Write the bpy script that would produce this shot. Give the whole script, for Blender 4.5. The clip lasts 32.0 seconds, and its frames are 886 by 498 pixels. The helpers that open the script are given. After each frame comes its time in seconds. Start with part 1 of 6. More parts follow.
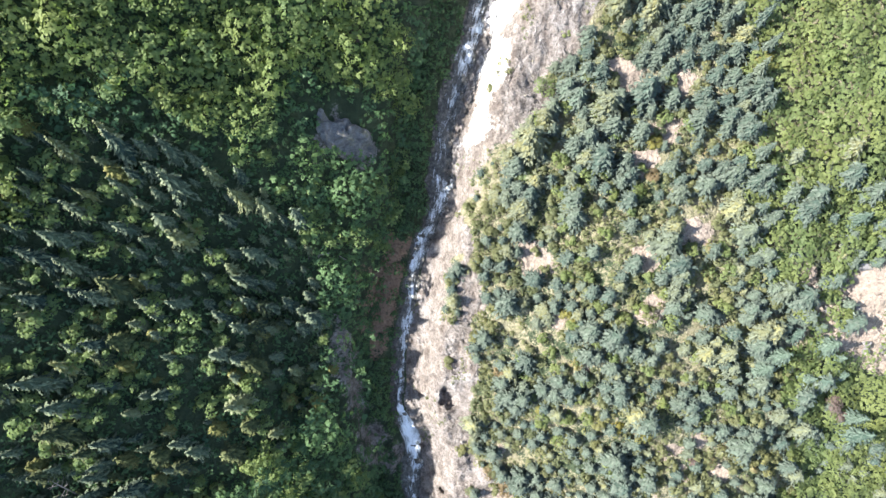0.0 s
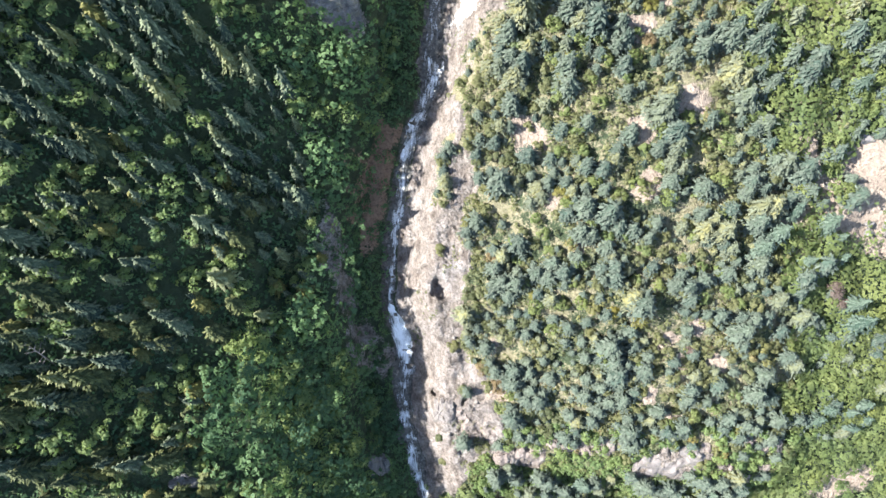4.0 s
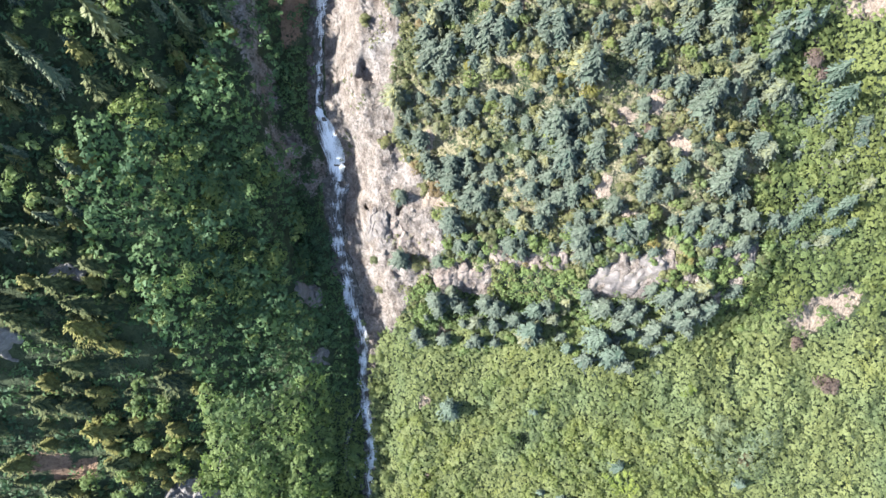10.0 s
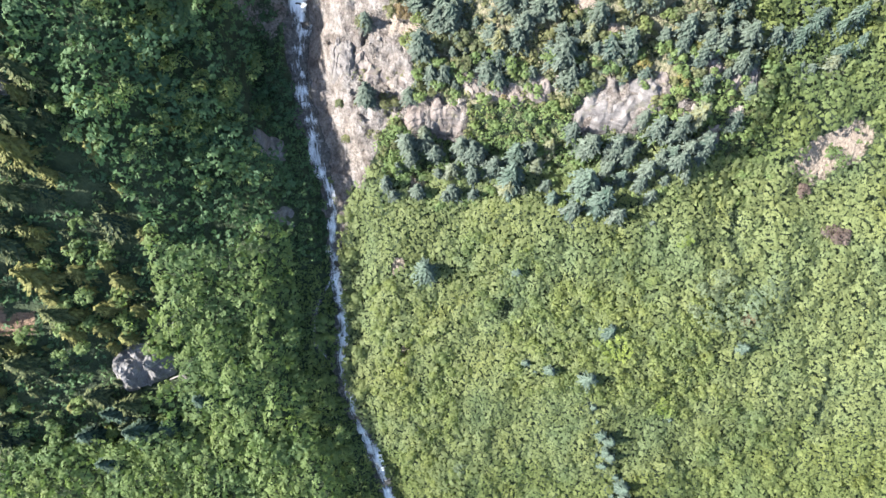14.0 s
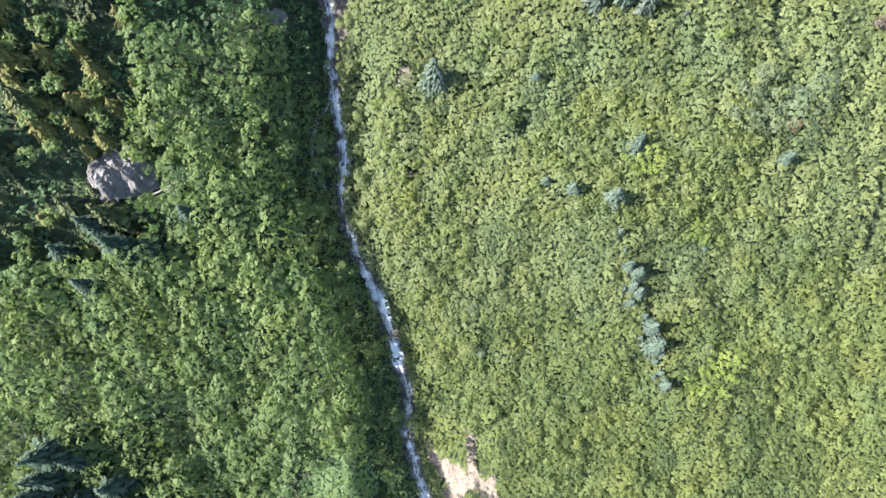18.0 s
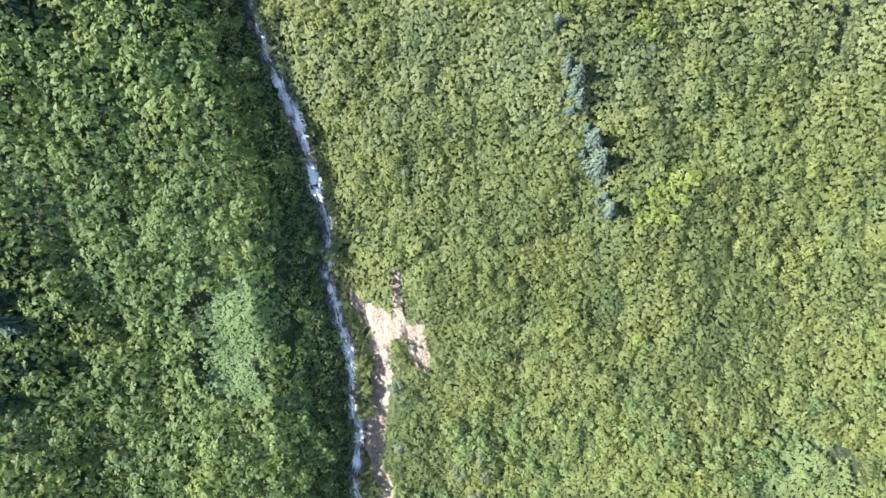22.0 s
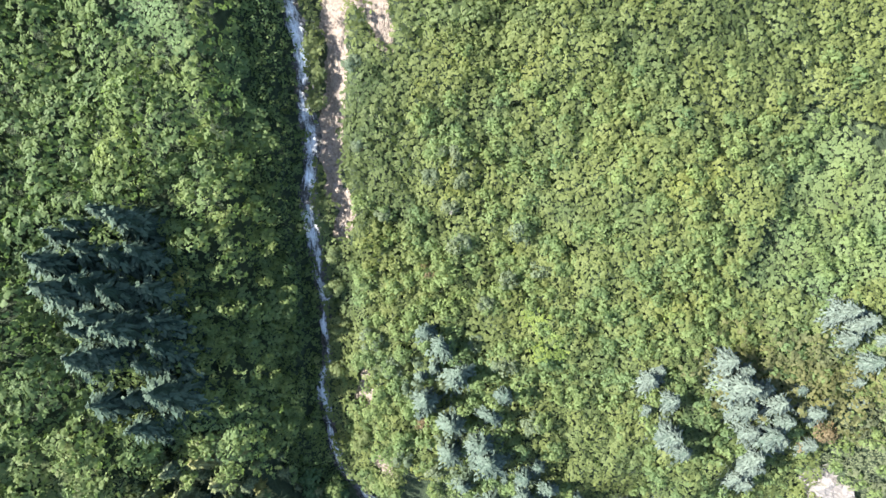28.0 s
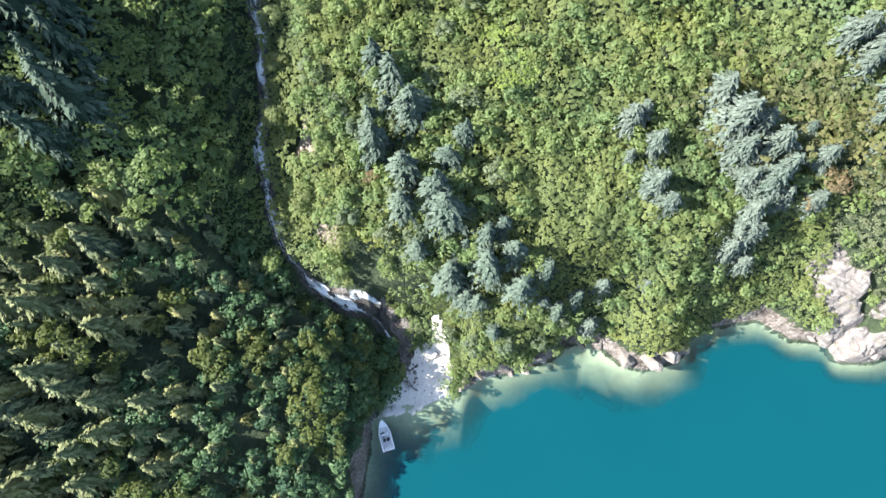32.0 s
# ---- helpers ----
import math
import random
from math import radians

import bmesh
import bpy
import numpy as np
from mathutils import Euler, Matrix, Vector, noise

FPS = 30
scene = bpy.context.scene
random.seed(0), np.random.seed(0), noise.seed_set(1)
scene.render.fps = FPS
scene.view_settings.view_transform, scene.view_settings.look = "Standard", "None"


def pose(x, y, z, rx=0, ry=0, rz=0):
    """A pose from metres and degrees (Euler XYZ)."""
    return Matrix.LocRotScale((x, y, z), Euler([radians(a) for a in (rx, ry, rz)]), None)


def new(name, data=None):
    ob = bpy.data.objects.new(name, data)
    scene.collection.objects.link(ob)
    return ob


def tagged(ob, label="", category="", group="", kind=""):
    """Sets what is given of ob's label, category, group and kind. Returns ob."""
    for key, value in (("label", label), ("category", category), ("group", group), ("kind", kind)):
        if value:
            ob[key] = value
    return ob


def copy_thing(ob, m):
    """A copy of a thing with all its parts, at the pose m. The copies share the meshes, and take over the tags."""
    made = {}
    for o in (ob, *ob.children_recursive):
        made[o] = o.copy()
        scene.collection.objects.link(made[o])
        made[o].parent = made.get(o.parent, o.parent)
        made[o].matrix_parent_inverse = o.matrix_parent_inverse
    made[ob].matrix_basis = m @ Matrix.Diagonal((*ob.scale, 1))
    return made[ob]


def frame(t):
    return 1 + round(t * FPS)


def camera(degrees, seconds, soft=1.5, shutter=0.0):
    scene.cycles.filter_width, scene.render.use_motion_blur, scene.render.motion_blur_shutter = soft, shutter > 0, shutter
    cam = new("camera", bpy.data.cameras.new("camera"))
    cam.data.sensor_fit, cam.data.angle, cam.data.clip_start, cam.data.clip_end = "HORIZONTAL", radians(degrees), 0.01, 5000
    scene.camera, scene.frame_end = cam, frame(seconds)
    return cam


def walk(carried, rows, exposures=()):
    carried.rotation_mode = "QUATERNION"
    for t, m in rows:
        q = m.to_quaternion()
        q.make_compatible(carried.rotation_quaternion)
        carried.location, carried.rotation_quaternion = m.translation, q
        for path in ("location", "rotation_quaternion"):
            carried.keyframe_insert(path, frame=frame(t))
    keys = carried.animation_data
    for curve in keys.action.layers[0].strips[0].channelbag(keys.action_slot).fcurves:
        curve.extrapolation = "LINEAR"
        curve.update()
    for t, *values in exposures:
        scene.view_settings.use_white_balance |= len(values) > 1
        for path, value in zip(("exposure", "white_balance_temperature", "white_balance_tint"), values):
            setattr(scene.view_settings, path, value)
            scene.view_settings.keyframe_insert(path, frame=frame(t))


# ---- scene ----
cam = camera(76.0, 32.0, 1.5)
METRES, EYE, TILT, LEAN, TURN = 265.0, 236.5, -76.0, 0.0, 0.0
ROWS = [
    (0, 0.0000, 0.0000, 0.0000, 0.00, 0.00, -0.00),
    (0.5, 0.0025, -0.0008, -0.0105, 0.02, 0.02, -0.13),
    (1, 0.0042, -0.0016, -0.0208, 0.05, 0.05, -0.14),
    (1.5, 0.0051, -0.0024, -0.0306, 0.06, 0.09, -0.17),
    (2, 0.0060, -0.0024, -0.0411, 0.05, 0.07, -0.13),
    (2.5, 0.0069, 0.0002, -0.0510, 0.03, 0.09, -0.01),
    (4.5, 0.0066, 0.0142, -0.0980, 0.05, 0.26, -0.20),
    (5, 0.0070, 0.0180, -0.1105, 0.03, 0.29, -0.34),
    (5.5, 0.0083, 0.0222, -0.1242, 0.05, 0.26, -0.32),
    (6, 0.0098, 0.0260, -0.1363, 0.03, 0.24, -0.27),
    (6.5, 0.0140, 0.0302, -0.1506, 0.06, 0.30, -0.20),
    (7, 0.0202, 0.0345, -0.1627, 0.04, 0.26, -0.09),
    (7.5, 0.0286, 0.0387, -0.1753, 0.08, 0.24, -0.01),
    (8, 0.0349, 0.0425, -0.1862, 0.07, 0.17, -0.03),
    (8.5, 0.0405, 0.0470, -0.1974, 0.09, 0.16, -0.07),
    (9, 0.0456, 0.0514, -0.2091, 0.07, 0.16, -0.05),
    (9.5, 0.0499, 0.0557, -0.2211, 0.06, 0.20, -0.07),
    (10, 0.0545, 0.0605, -0.2327, 0.04, 0.14, 0.05),
    (10.5, 0.0589, 0.0648, -0.2456, 0.07, 0.16, 0.25),
    (11, 0.0617, 0.0694, -0.2591, 0.11, 0.21, 0.33),
    (11.5, 0.0644, 0.0744, -0.2720, 0.12, 0.19, 0.35),
    (12, 0.0662, 0.0790, -0.2849, 0.12, 0.15, 0.33),
    (12.5, 0.0683, 0.0838, -0.2979, 0.12, 0.14, 0.43),
    (13, 0.0704, 0.0883, -0.3107, 0.14, 0.14, 0.55),
    (13.5, 0.0723, 0.0932, -0.3260, 0.16, 0.19, 0.64),
    (14, 0.0727, 0.0972, -0.3402, 0.14, 0.21, 0.75),
    (14.5, 0.0711, 0.1021, -0.3561, 0.15, 0.20, 0.66),
    (16.5, 0.0640, 0.1215, -0.4180, 0.15, 0.08, 0.66),
    (17, 0.0639, 0.1265, -0.4328, 0.12, 0.01, 0.93),
    (17.5, 0.0634, 0.1314, -0.4472, 0.10, 0.01, 1.19),
    (18, 0.0628, 0.1360, -0.4629, 0.12, 0.06, 1.41),
    (18.5, 0.0638, 0.1411, -0.4781, 0.11, 0.01, 1.37),
    (19, 0.0675, 0.1464, -0.4946, 0.12, -0.04, 1.28),
    (19.5, 0.0732, 0.1519, -0.5108, 0.13, -0.05, 1.10),
    (20, 0.0797, 0.1568, -0.5263, 0.15, -0.08, 0.93),
    (20.5, 0.0873, 0.1621, -0.5408, 0.16, -0.08, 0.82),
    (21, 0.0958, 0.1673, -0.5555, 0.18, -0.12, 0.74),
    (21.5, 0.1052, 0.1728, -0.5702, 0.21, -0.11, 0.61),
    (22, 0.1125, 0.1781, -0.5846, 0.27, -0.09, 0.37),
    (22.5, 0.1174, 0.1834, -0.5999, 0.31, -0.12, 0.11),
    (23, 0.1206, 0.1885, -0.6160, 0.32, -0.07, -0.29),
    (23.5, 0.1237, 0.1936, -0.6329, 0.36, 0.03, -0.66),
    (24, 0.1262, 0.1987, -0.6515, 0.33, 0.03, -0.97),
    (24.5, 0.1280, 0.2038, -0.6683, 0.29, 0.04, -0.79),
    (25, 0.1321, 0.2103, -0.6870, 0.27, 0.07, -0.70),
    (25.5, 0.1366, 0.2154, -0.7030, 0.29, -0.01, -0.80),
    (27.5, 0.1367, 0.2383, -0.7678, 0.27, -0.14, 0.24),
    (28, 0.1297, 0.2444, -0.7873, 0.26, -0.12, 0.84),
    (28.5, 0.1287, 0.2508, -0.8074, 0.21, -0.14, 1.47),
    (29, 0.1312, 0.2565, -0.8269, 0.23, -0.16, 1.59),
    (29.5, 0.1353, 0.2621, -0.8455, 0.26, -0.19, 1.59),
    (30, 0.1396, 0.2678, -0.8636, 0.29, -0.19, 1.52),
    (30.5, 0.1440, 0.2744, -0.8821, 0.30, -0.20, 1.41),
    (31, 0.1488, 0.2810, -0.9011, 0.35, -0.19, 0.95),
    (31.5, 0.1525, 0.2871, -0.9199, 0.37, -0.18, 0.52),
    (32, 0.1544, 0.2929, -0.9369, 0.36, -0.15, 0.24),
]
walk(cam, [(t, pose(0, 0, EYE, TILT, LEAN, TURN) @ pose(METRES * x, METRES * y, METRES * z, 90 + pitch, roll, yaw)) for t, x, y, z, yaw, pitch, roll in ROWS])

# ---- world and sun ----
SUN_UP, SUN_TURN = 38.0, -93.0
world = bpy.data.worlds.new("world")
world.use_nodes = True
scene.world = world
sky = world.node_tree.nodes.new("ShaderNodeTexSky")
sky.sky_type, sky.sun_disc = "NISHITA", False
sky.sun_elevation, sky.sun_rotation = radians(SUN_UP), radians(SUN_TURN)
world.node_tree.links.new(sky.outputs["Color"], world.node_tree.nodes["Background"].inputs["Color"])
world.node_tree.nodes["Background"].inputs["Strength"].default_value = 0.095
sun = new("sun", bpy.data.lights.new("sun", "SUN"))
sun.data.energy, sun.data.angle, sun.data.color = 4.95, radians(0.55), (1.0, 0.965, 0.91)
to_sun = Vector((math.sin(radians(SUN_TURN)) * math.cos(radians(SUN_UP)), math.cos(radians(SUN_TURN)) * math.cos(radians(SUN_UP)), math.sin(radians(SUN_UP))))
sun.rotation_mode = "QUATERNION"
sun.rotation_quaternion = to_sun.to_track_quat("Z", "Y")
sun.location = to_sun * 400
scene.view_settings.exposure = 2.28


# ---- materials ----
def material(name):
    m = bpy.data.materials.new(name)
    m.use_nodes = True
    tree = m.node_tree
    shader = tree.nodes["Principled BSDF"]
    shader.inputs["Specular IOR Level"].default_value = 0.3
    return m, tree, shader


def add(tree, kind, inputs=(), operation="", attribute_name="", feature=""):
    """A node, with its inputs set to values or linked to sockets."""
    node = tree.nodes.new(kind)
    if operation:
        node.operation = operation
    if attribute_name:
        node.attribute_name = attribute_name
    if feature:
        node.feature = feature
    for key, value in dict(inputs).items():
        if isinstance(value, bpy.types.NodeSocket):
            tree.links.new(value, node.inputs[key])
        else:
            node.inputs[key].default_value = value
    return node


def grain(tree, size, detail=4.0, rough=0.6, vector=None):
    """A noise with features about size metres across, in the place's own metres."""
    where = vector or add(tree, "ShaderNodeNewGeometry").outputs["Position"]
    return add(tree, "ShaderNodeTexNoise", {"Vector": where, "Scale": 1.0 / size, "Detail": detail, "Roughness": rough}).outputs["Fac"]


def ramp(tree, value, stops):
    node = add(tree, "ShaderNodeValToRGB", {"Fac": value})
    while len(node.color_ramp.elements) < len(stops):
        node.color_ramp.elements.new(0.5)
    for element, (at, colour) in zip(node.color_ramp.elements, stops):
        element.position, element.color = at, (*colour, 1)
    return node.outputs["Color"]


def blend(tree, factor, a, b, how="MIX"):
    node = add(tree, "ShaderNodeMix")
    node.data_type, node.blend_type = "RGBA", how
    for socket, value in ((node.inputs[0], factor), (node.inputs[6], a), (node.inputs[7], b)):
        if isinstance(value, bpy.types.NodeSocket):
            tree.links.new(value, socket)
        else:
            socket.default_value = value if isinstance(value, float) else (*value, 1)
    return node.outputs[2]


def attribute(tree, name):
    return add(tree, "ShaderNodeAttribute", attribute_name=name).outputs["Fac"]


def sum_of(tree, a, b, how="ADD"):
    node = add(tree, "ShaderNodeMath", operation=how)
    for socket, value in zip(node.inputs, (a, b)):
        if isinstance(value, bpy.types.NodeSocket):
            tree.links.new(value, socket)
        else:
            socket.default_value = value
    return node.outputs[0]


def sharp(tree, value, low, high):
    return add(tree, "ShaderNodeMapRange", {0: value, 1: low, 2: high, 3: 0.0, 4: 1.0}).outputs[0]


def bump(tree, shader, height, distance, strength=0.8):
    node = add(tree, "ShaderNodeBump", {"Height": height, "Distance": distance, "Strength": strength})
    tree.links.new(node.outputs["Normal"], shader.inputs["Normal"])


def leaf_material(name, dark, light, accent, thin=0.5, rough=0.6):
    """Leaves: each clump has its own tint, each leaf its own shade; some light passes through them."""
    m, tree, shader = material(name)
    tint = attribute(tree, "tint")
    single = add(tree, "ShaderNodeNewGeometry").outputs["Random Per Island"]
    patch = grain(tree, 14, 2)
    colour = ramp(tree, tint, [(0.0, dark), (0.62, light), (0.95, light), (1.0, accent)])
    colour = blend(tree, sharp(tree, patch, 0.38, 0.66), colour, blend(tree, 0.55, colour, light))
    hue = ramp(tree, grain(tree, 9, 3), [(0.34, (0.86, 0.94, 1.05)), (0.48, (0.98, 1.0, 1.0)), (0.6, (1.02, 1.01, 0.98)), (0.72, (1.1, 1.05, 0.86))])
    colour = blend(tree, 1.0, colour, hue, "MULTIPLY")
    colour = blend(tree, 1.0, colour, ramp(tree, single, [(0, (0.94, 0.94, 0.94)), (1, (1.06, 1.06, 1.05))]), "MULTIPLY")
    tree.links.new(colour, shader.inputs["Base Color"])
    shader.inputs["Roughness"].default_value, shader.inputs["Specular IOR Level"].default_value = rough, 0.16
    glow = add(tree, "ShaderNodeBsdfTranslucent", {"Color": blend(tree, 1.0, colour, (1.08, 1.2, 0.78), "MULTIPLY")})
    both = add(tree, "ShaderNodeMixShader", {0: thin, 1: shader.outputs[0], 2: glow.outputs[0]})
    tree.links.new(both.outputs[0], tree.nodes["Material Output"].inputs["Surface"])
    return m


def needle_material(name, dark, light, tip, odd=None):
    """Conifer boughs: a shade of its own for each tree and each bough; paler tips and darker core paint in sun and
    shade.
    """
    m, tree, shader = material(name)
    own = sum_of(tree, sum_of(tree, add(tree, "ShaderNodeObjectInfo").outputs["Random"], attribute(tree, "own")), 1.0, "MODULO")
    bough = add(tree, "ShaderNodeNewGeometry").outputs["Random Per Island"]
    colour = ramp(tree, own, [(0.0, dark), (0.6, light), (0.75, light), (1.0, odd or light)])
    # tint 0 to 1 runs from shaded core to sunlit tip colour
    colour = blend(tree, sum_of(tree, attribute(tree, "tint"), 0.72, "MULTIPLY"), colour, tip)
    colour = blend(tree, 1.0, colour, ramp(tree, bough, [(0, (0.8, 0.8, 0.8)), (1, (1.2, 1.2, 1.17))]), "MULTIPLY")
    colour = blend(tree, 1.0, colour, ramp(tree, grain(tree, 0.3, 3), [(0.3, (0.78, 0.78, 0.78)), (0.7, (1.2, 1.2, 1.2))]), "MULTIPLY")
    tree.links.new(colour, shader.inputs["Base Color"])
    shader.inputs["Roughness"].default_value, shader.inputs["Specular IOR Level"].default_value = 0.7, 0.15
    return m


def ground_material():
    m, tree, shader = material("mountain_ground")
    fine, mid, wide = grain(tree, 0.5, 6, 0.7), grain(tree, 2.6, 5), grain(tree, 12, 3)
    earth = ramp(tree, mid, [(0.3, (0.024, 0.036, 0.019)), (0.5, (0.038, 0.056, 0.027)), (0.7, (0.058, 0.076, 0.036))])
    stone = ramp(tree, mid, [(0.3, (0.085, 0.076, 0.072)), (0.42, (0.165, 0.151, 0.146)), (0.56, (0.215, 0.202, 0.197)), (0.75, (0.275, 0.264, 0.262))])
    stone = blend(tree, 1.0, stone, ramp(tree, fine, [(0.34, (0.42, 0.4, 0.38)), (0.5, (0.95, 0.95, 0.95)), (0.68, (1.35, 1.34, 1.32))]), "MULTIPLY")
    stone = blend(tree, sharp(tree, wide, 0.42, 0.6), blend(tree, 1.0, stone, (1.0, 0.95, 0.89), "MULTIPLY"), blend(tree, 1.0, stone, (1.08, 1.07, 1.06), "MULTIPLY"))
    ribs = add(tree, "ShaderNodeMapping", {"Vector": add(tree, "ShaderNodeNewGeometry").outputs["Position"], "Rotation": (0, 0, 0.5), "Scale": (1.5, 0.8, 1.0)}).outputs[0]
    creases = grain(tree, 1.6, 5, 0.65, ribs)
    stone = blend(tree, 1.0, stone, ramp(tree, creases, [(0.34, (0.6, 0.55, 0.52)), (0.46, (0.9, 0.87, 0.85)), (0.6, (1.08, 1.08, 1.08))]), "MULTIPLY")
    cracks = add(tree, "ShaderNodeTexVoronoi", {"Vector": add(tree, "ShaderNodeNewGeometry").outputs["Position"], "Scale": 1.3}, feature="DISTANCE_TO_EDGE").outputs["Distance"]
    stone = blend(tree, sharp(tree, cracks, 0.0, 0.07), blend(tree, 0.45, stone, (0.13, 0.11, 0.09)), stone)
    soil = ramp(tree, fine, [(0.3, (0.15, 0.115, 0.09)), (0.5, (0.27, 0.218, 0.178)), (0.75, (0.37, 0.315, 0.265))])
    rust = ramp(tree, fine, [(0.3, (0.08, 0.055, 0.038)), (0.5, (0.2, 0.13, 0.09)), (0.75, (0.27, 0.19, 0.13))])
    sand = ramp(tree, fine, [(0.25, (0.4, 0.375, 0.345)), (0.7, (0.56, 0.535, 0.5))])
    grass = ramp(tree, fine, [(0.3, (0.1, 0.098, 0.055)), (0.5, (0.185, 0.172, 0.105)), (0.75, (0.28, 0.245, 0.185))])
    wet = ramp(tree, fine, [(0.3, (0.04, 0.036, 0.032)), (0.7, (0.13, 0.118, 0.105))])
    ragged = sum_of(tree, sum_of(tree, mid, 0.5, "SUBTRACT"), sum_of(tree, fine, 0.5, "SUBTRACT"))
    colour = earth
    for name, cover in (("grass", grass), ("rock", stone), ("soil", soil), ("rust", rust), ("wet", wet), ("sand", sand)):
        colour = blend(tree, sharp(tree, sum_of(tree, attribute(tree, name), ragged), 0.42, 0.58), colour, cover)
    tree.links.new(colour, shader.inputs["Base Color"])
    shader.inputs["Roughness"].default_value = 0.9
    bump(tree, shader, sum_of(tree, sum_of(tree, mid, creases), sum_of(tree, fine, 0.8, "MULTIPLY")), 0.9, sharp(tree, attribute(tree, "sand"), 0.95, 0.3))
    return m


def stone_material(name, low, high, dark):
    m, tree, shader = material(name)
    where = add(tree, "ShaderNodeNewGeometry").outputs["Position"]
    layers = add(tree, "ShaderNodeMapping", {"Vector": where, "Rotation": (0.5, 0.35, 0.5), "Scale": (0.35, 0.35, 2.2)}).outputs[0]
    bands, fine, mid = grain(tree, 1.1, 5, 0.65, layers), grain(tree, 0.25, 6, 0.7), grain(tree, 1.6, 4)
    colour = ramp(tree, bands, [(0.28, dark), (0.45, low), (0.7, high)])
    colour = blend(tree, 1.0, colour, ramp(tree, fine, [(0.3, (0.65, 0.64, 0.62)), (0.7, (1.15, 1.15, 1.15))]), "MULTIPLY")
    colour = blend(tree, sharp(tree, mid, 0.56, 0.72), colour, blend(tree, 0.5, colour, (0.16, 0.15, 0.08)))
    tree.links.new(colour, shader.inputs["Base Color"])
    shader.inputs["Roughness"].default_value = 0.88
    bump(tree, shader, sum_of(tree, bands, sum_of(tree, fine, 0.4, "MULTIPLY")), 0.35)
    return m


def stream_material():
    """White water in lumps and strands along the flow, with dark clear water and wet stone between."""
    m, tree, shader = material("stream_water")
    where = add(tree, "ShaderNodeAttribute", attribute_name="flow").outputs["Vector"]
    strand = add(tree, "ShaderNodeTexNoise", {"Vector": where, "Scale": 1.0, "Detail": 5.0, "Roughness": 0.62, "Distortion": 0.6}).outputs["Fac"]
    fleck = grain(tree, 0.3, 4, 0.7)
    white = sharp(tree, sum_of(tree, sum_of(tree, strand, attribute(tree, "foam")), sum_of(tree, fleck, 0.55, "MULTIPLY")), 1.1, 1.46)
    clear = ramp(tree, grain(tree, 0.7, 4), [(0.3, (0.022, 0.024, 0.022)), (0.55, (0.075, 0.072, 0.066)), (0.75, (0.17, 0.162, 0.15))])
    tree.links.new(blend(tree, white, clear, (0.7, 0.735, 0.77)), shader.inputs["Base Color"])
    tree.links.new(sharp(tree, white, -0.25, 1.4), shader.inputs["Roughness"])
    bump(tree, shader, sum_of(tree, strand, fleck), 0.25)
    return m


def lake_material():
    """Milky turquoise lake water, clear enough at the edge to show the bed."""
    m, tree, shader = material("lake_water")
    colour = blend(tree, grain(tree, 30, 3), (0.001, 0.037, 0.049), (0.0014, 0.045, 0.058))
    tree.links.new(colour, shader.inputs["Base Color"])
    shader.inputs["Roughness"].default_value, shader.inputs["Specular IOR Level"].default_value = 0.08, 0.16
    bump(tree, shader, grain(tree, 0.9, 3), 0.02, 0.25)
    through_it = add(tree, "ShaderNodeBsdfTransparent", {"Color": (0.72, 0.82, 0.69, 1)})
    ragged = sum_of(tree, attribute(tree, "deep"), sum_of(tree, sum_of(tree, grain(tree, 4.5, 2), 0.5, "SUBTRACT"), 0.5, "MULTIPLY"))
    both = add(tree, "ShaderNodeMixShader", {0: sharp(tree, ragged, -0.1, 1.0), 1: through_it.outputs[0], 2: shader.outputs[0]})
    tree.links.new(both.outputs[0], tree.nodes["Material Output"].inputs["Surface"])
    return m


def plain(name, colour, rough=0.5, metal=0.0, wear=0.12):
    m, tree, shader = material(name)
    worn = tuple(c * (1 - wear * 2) for c in colour)
    tree.links.new(blend(tree, sharp(tree, grain(tree, 0.3, 5), 0.35, 0.75), colour, worn), shader.inputs["Base Color"])
    shader.inputs["Roughness"].default_value, shader.inputs["Metallic"].default_value = rough, metal
    return m


def bark_material(name, low, high):
    m, tree, shader = material(name)
    tree.links.new(ramp(tree, grain(tree, 0.15, 5), [(0.3, low), (0.7, high)]), shader.inputs["Base Color"])
    shader.inputs["Roughness"].default_value = 0.9
    return m


GROUND = ground_material()
PALE_ROCK = stone_material("pale_rock", (0.17, 0.152, 0.14), (0.24, 0.224, 0.212), (0.075, 0.064, 0.056))
GREY_ROCK = stone_material("grey_rock", (0.145, 0.12, 0.11), (0.21, 0.187, 0.176), (0.055, 0.043, 0.037))
SLOPE_ROCK = stone_material("slope_rock", (0.13, 0.124, 0.124), (0.195, 0.19, 0.19), (0.08, 0.074, 0.07))
BAND_ROCK = stone_material("band_rock", (0.125, 0.114, 0.112), (0.18, 0.168, 0.166), (0.07, 0.06, 0.056))
SHORE_ROCK = stone_material("shore_rock", (0.15, 0.136, 0.13), (0.215, 0.202, 0.196), (0.06, 0.052, 0.048))
WET_ROCK = stone_material("wet_rock", (0.12, 0.11, 0.1), (0.22, 0.21, 0.2), (0.06, 0.055, 0.05))
STREAM, LAKE = stream_material(), lake_material()
BARK, DEAD_WOOD = bark_material("bark", (0.05, 0.035, 0.025), (0.12, 0.09, 0.065)), bark_material("dead_wood", (0.13, 0.12, 0.11), (0.25, 0.235, 0.22))
MEADOW_LEAF = leaf_material("meadow_leaf", (0.125, 0.157, 0.07), (0.192, 0.222, 0.1), (0.222, 0.23, 0.092), 0.56)
ALDER_LEAF = leaf_material("alder_leaf", (0.104, 0.136, 0.055), (0.18, 0.21, 0.079), (0.2, 0.208, 0.074), 0.56)
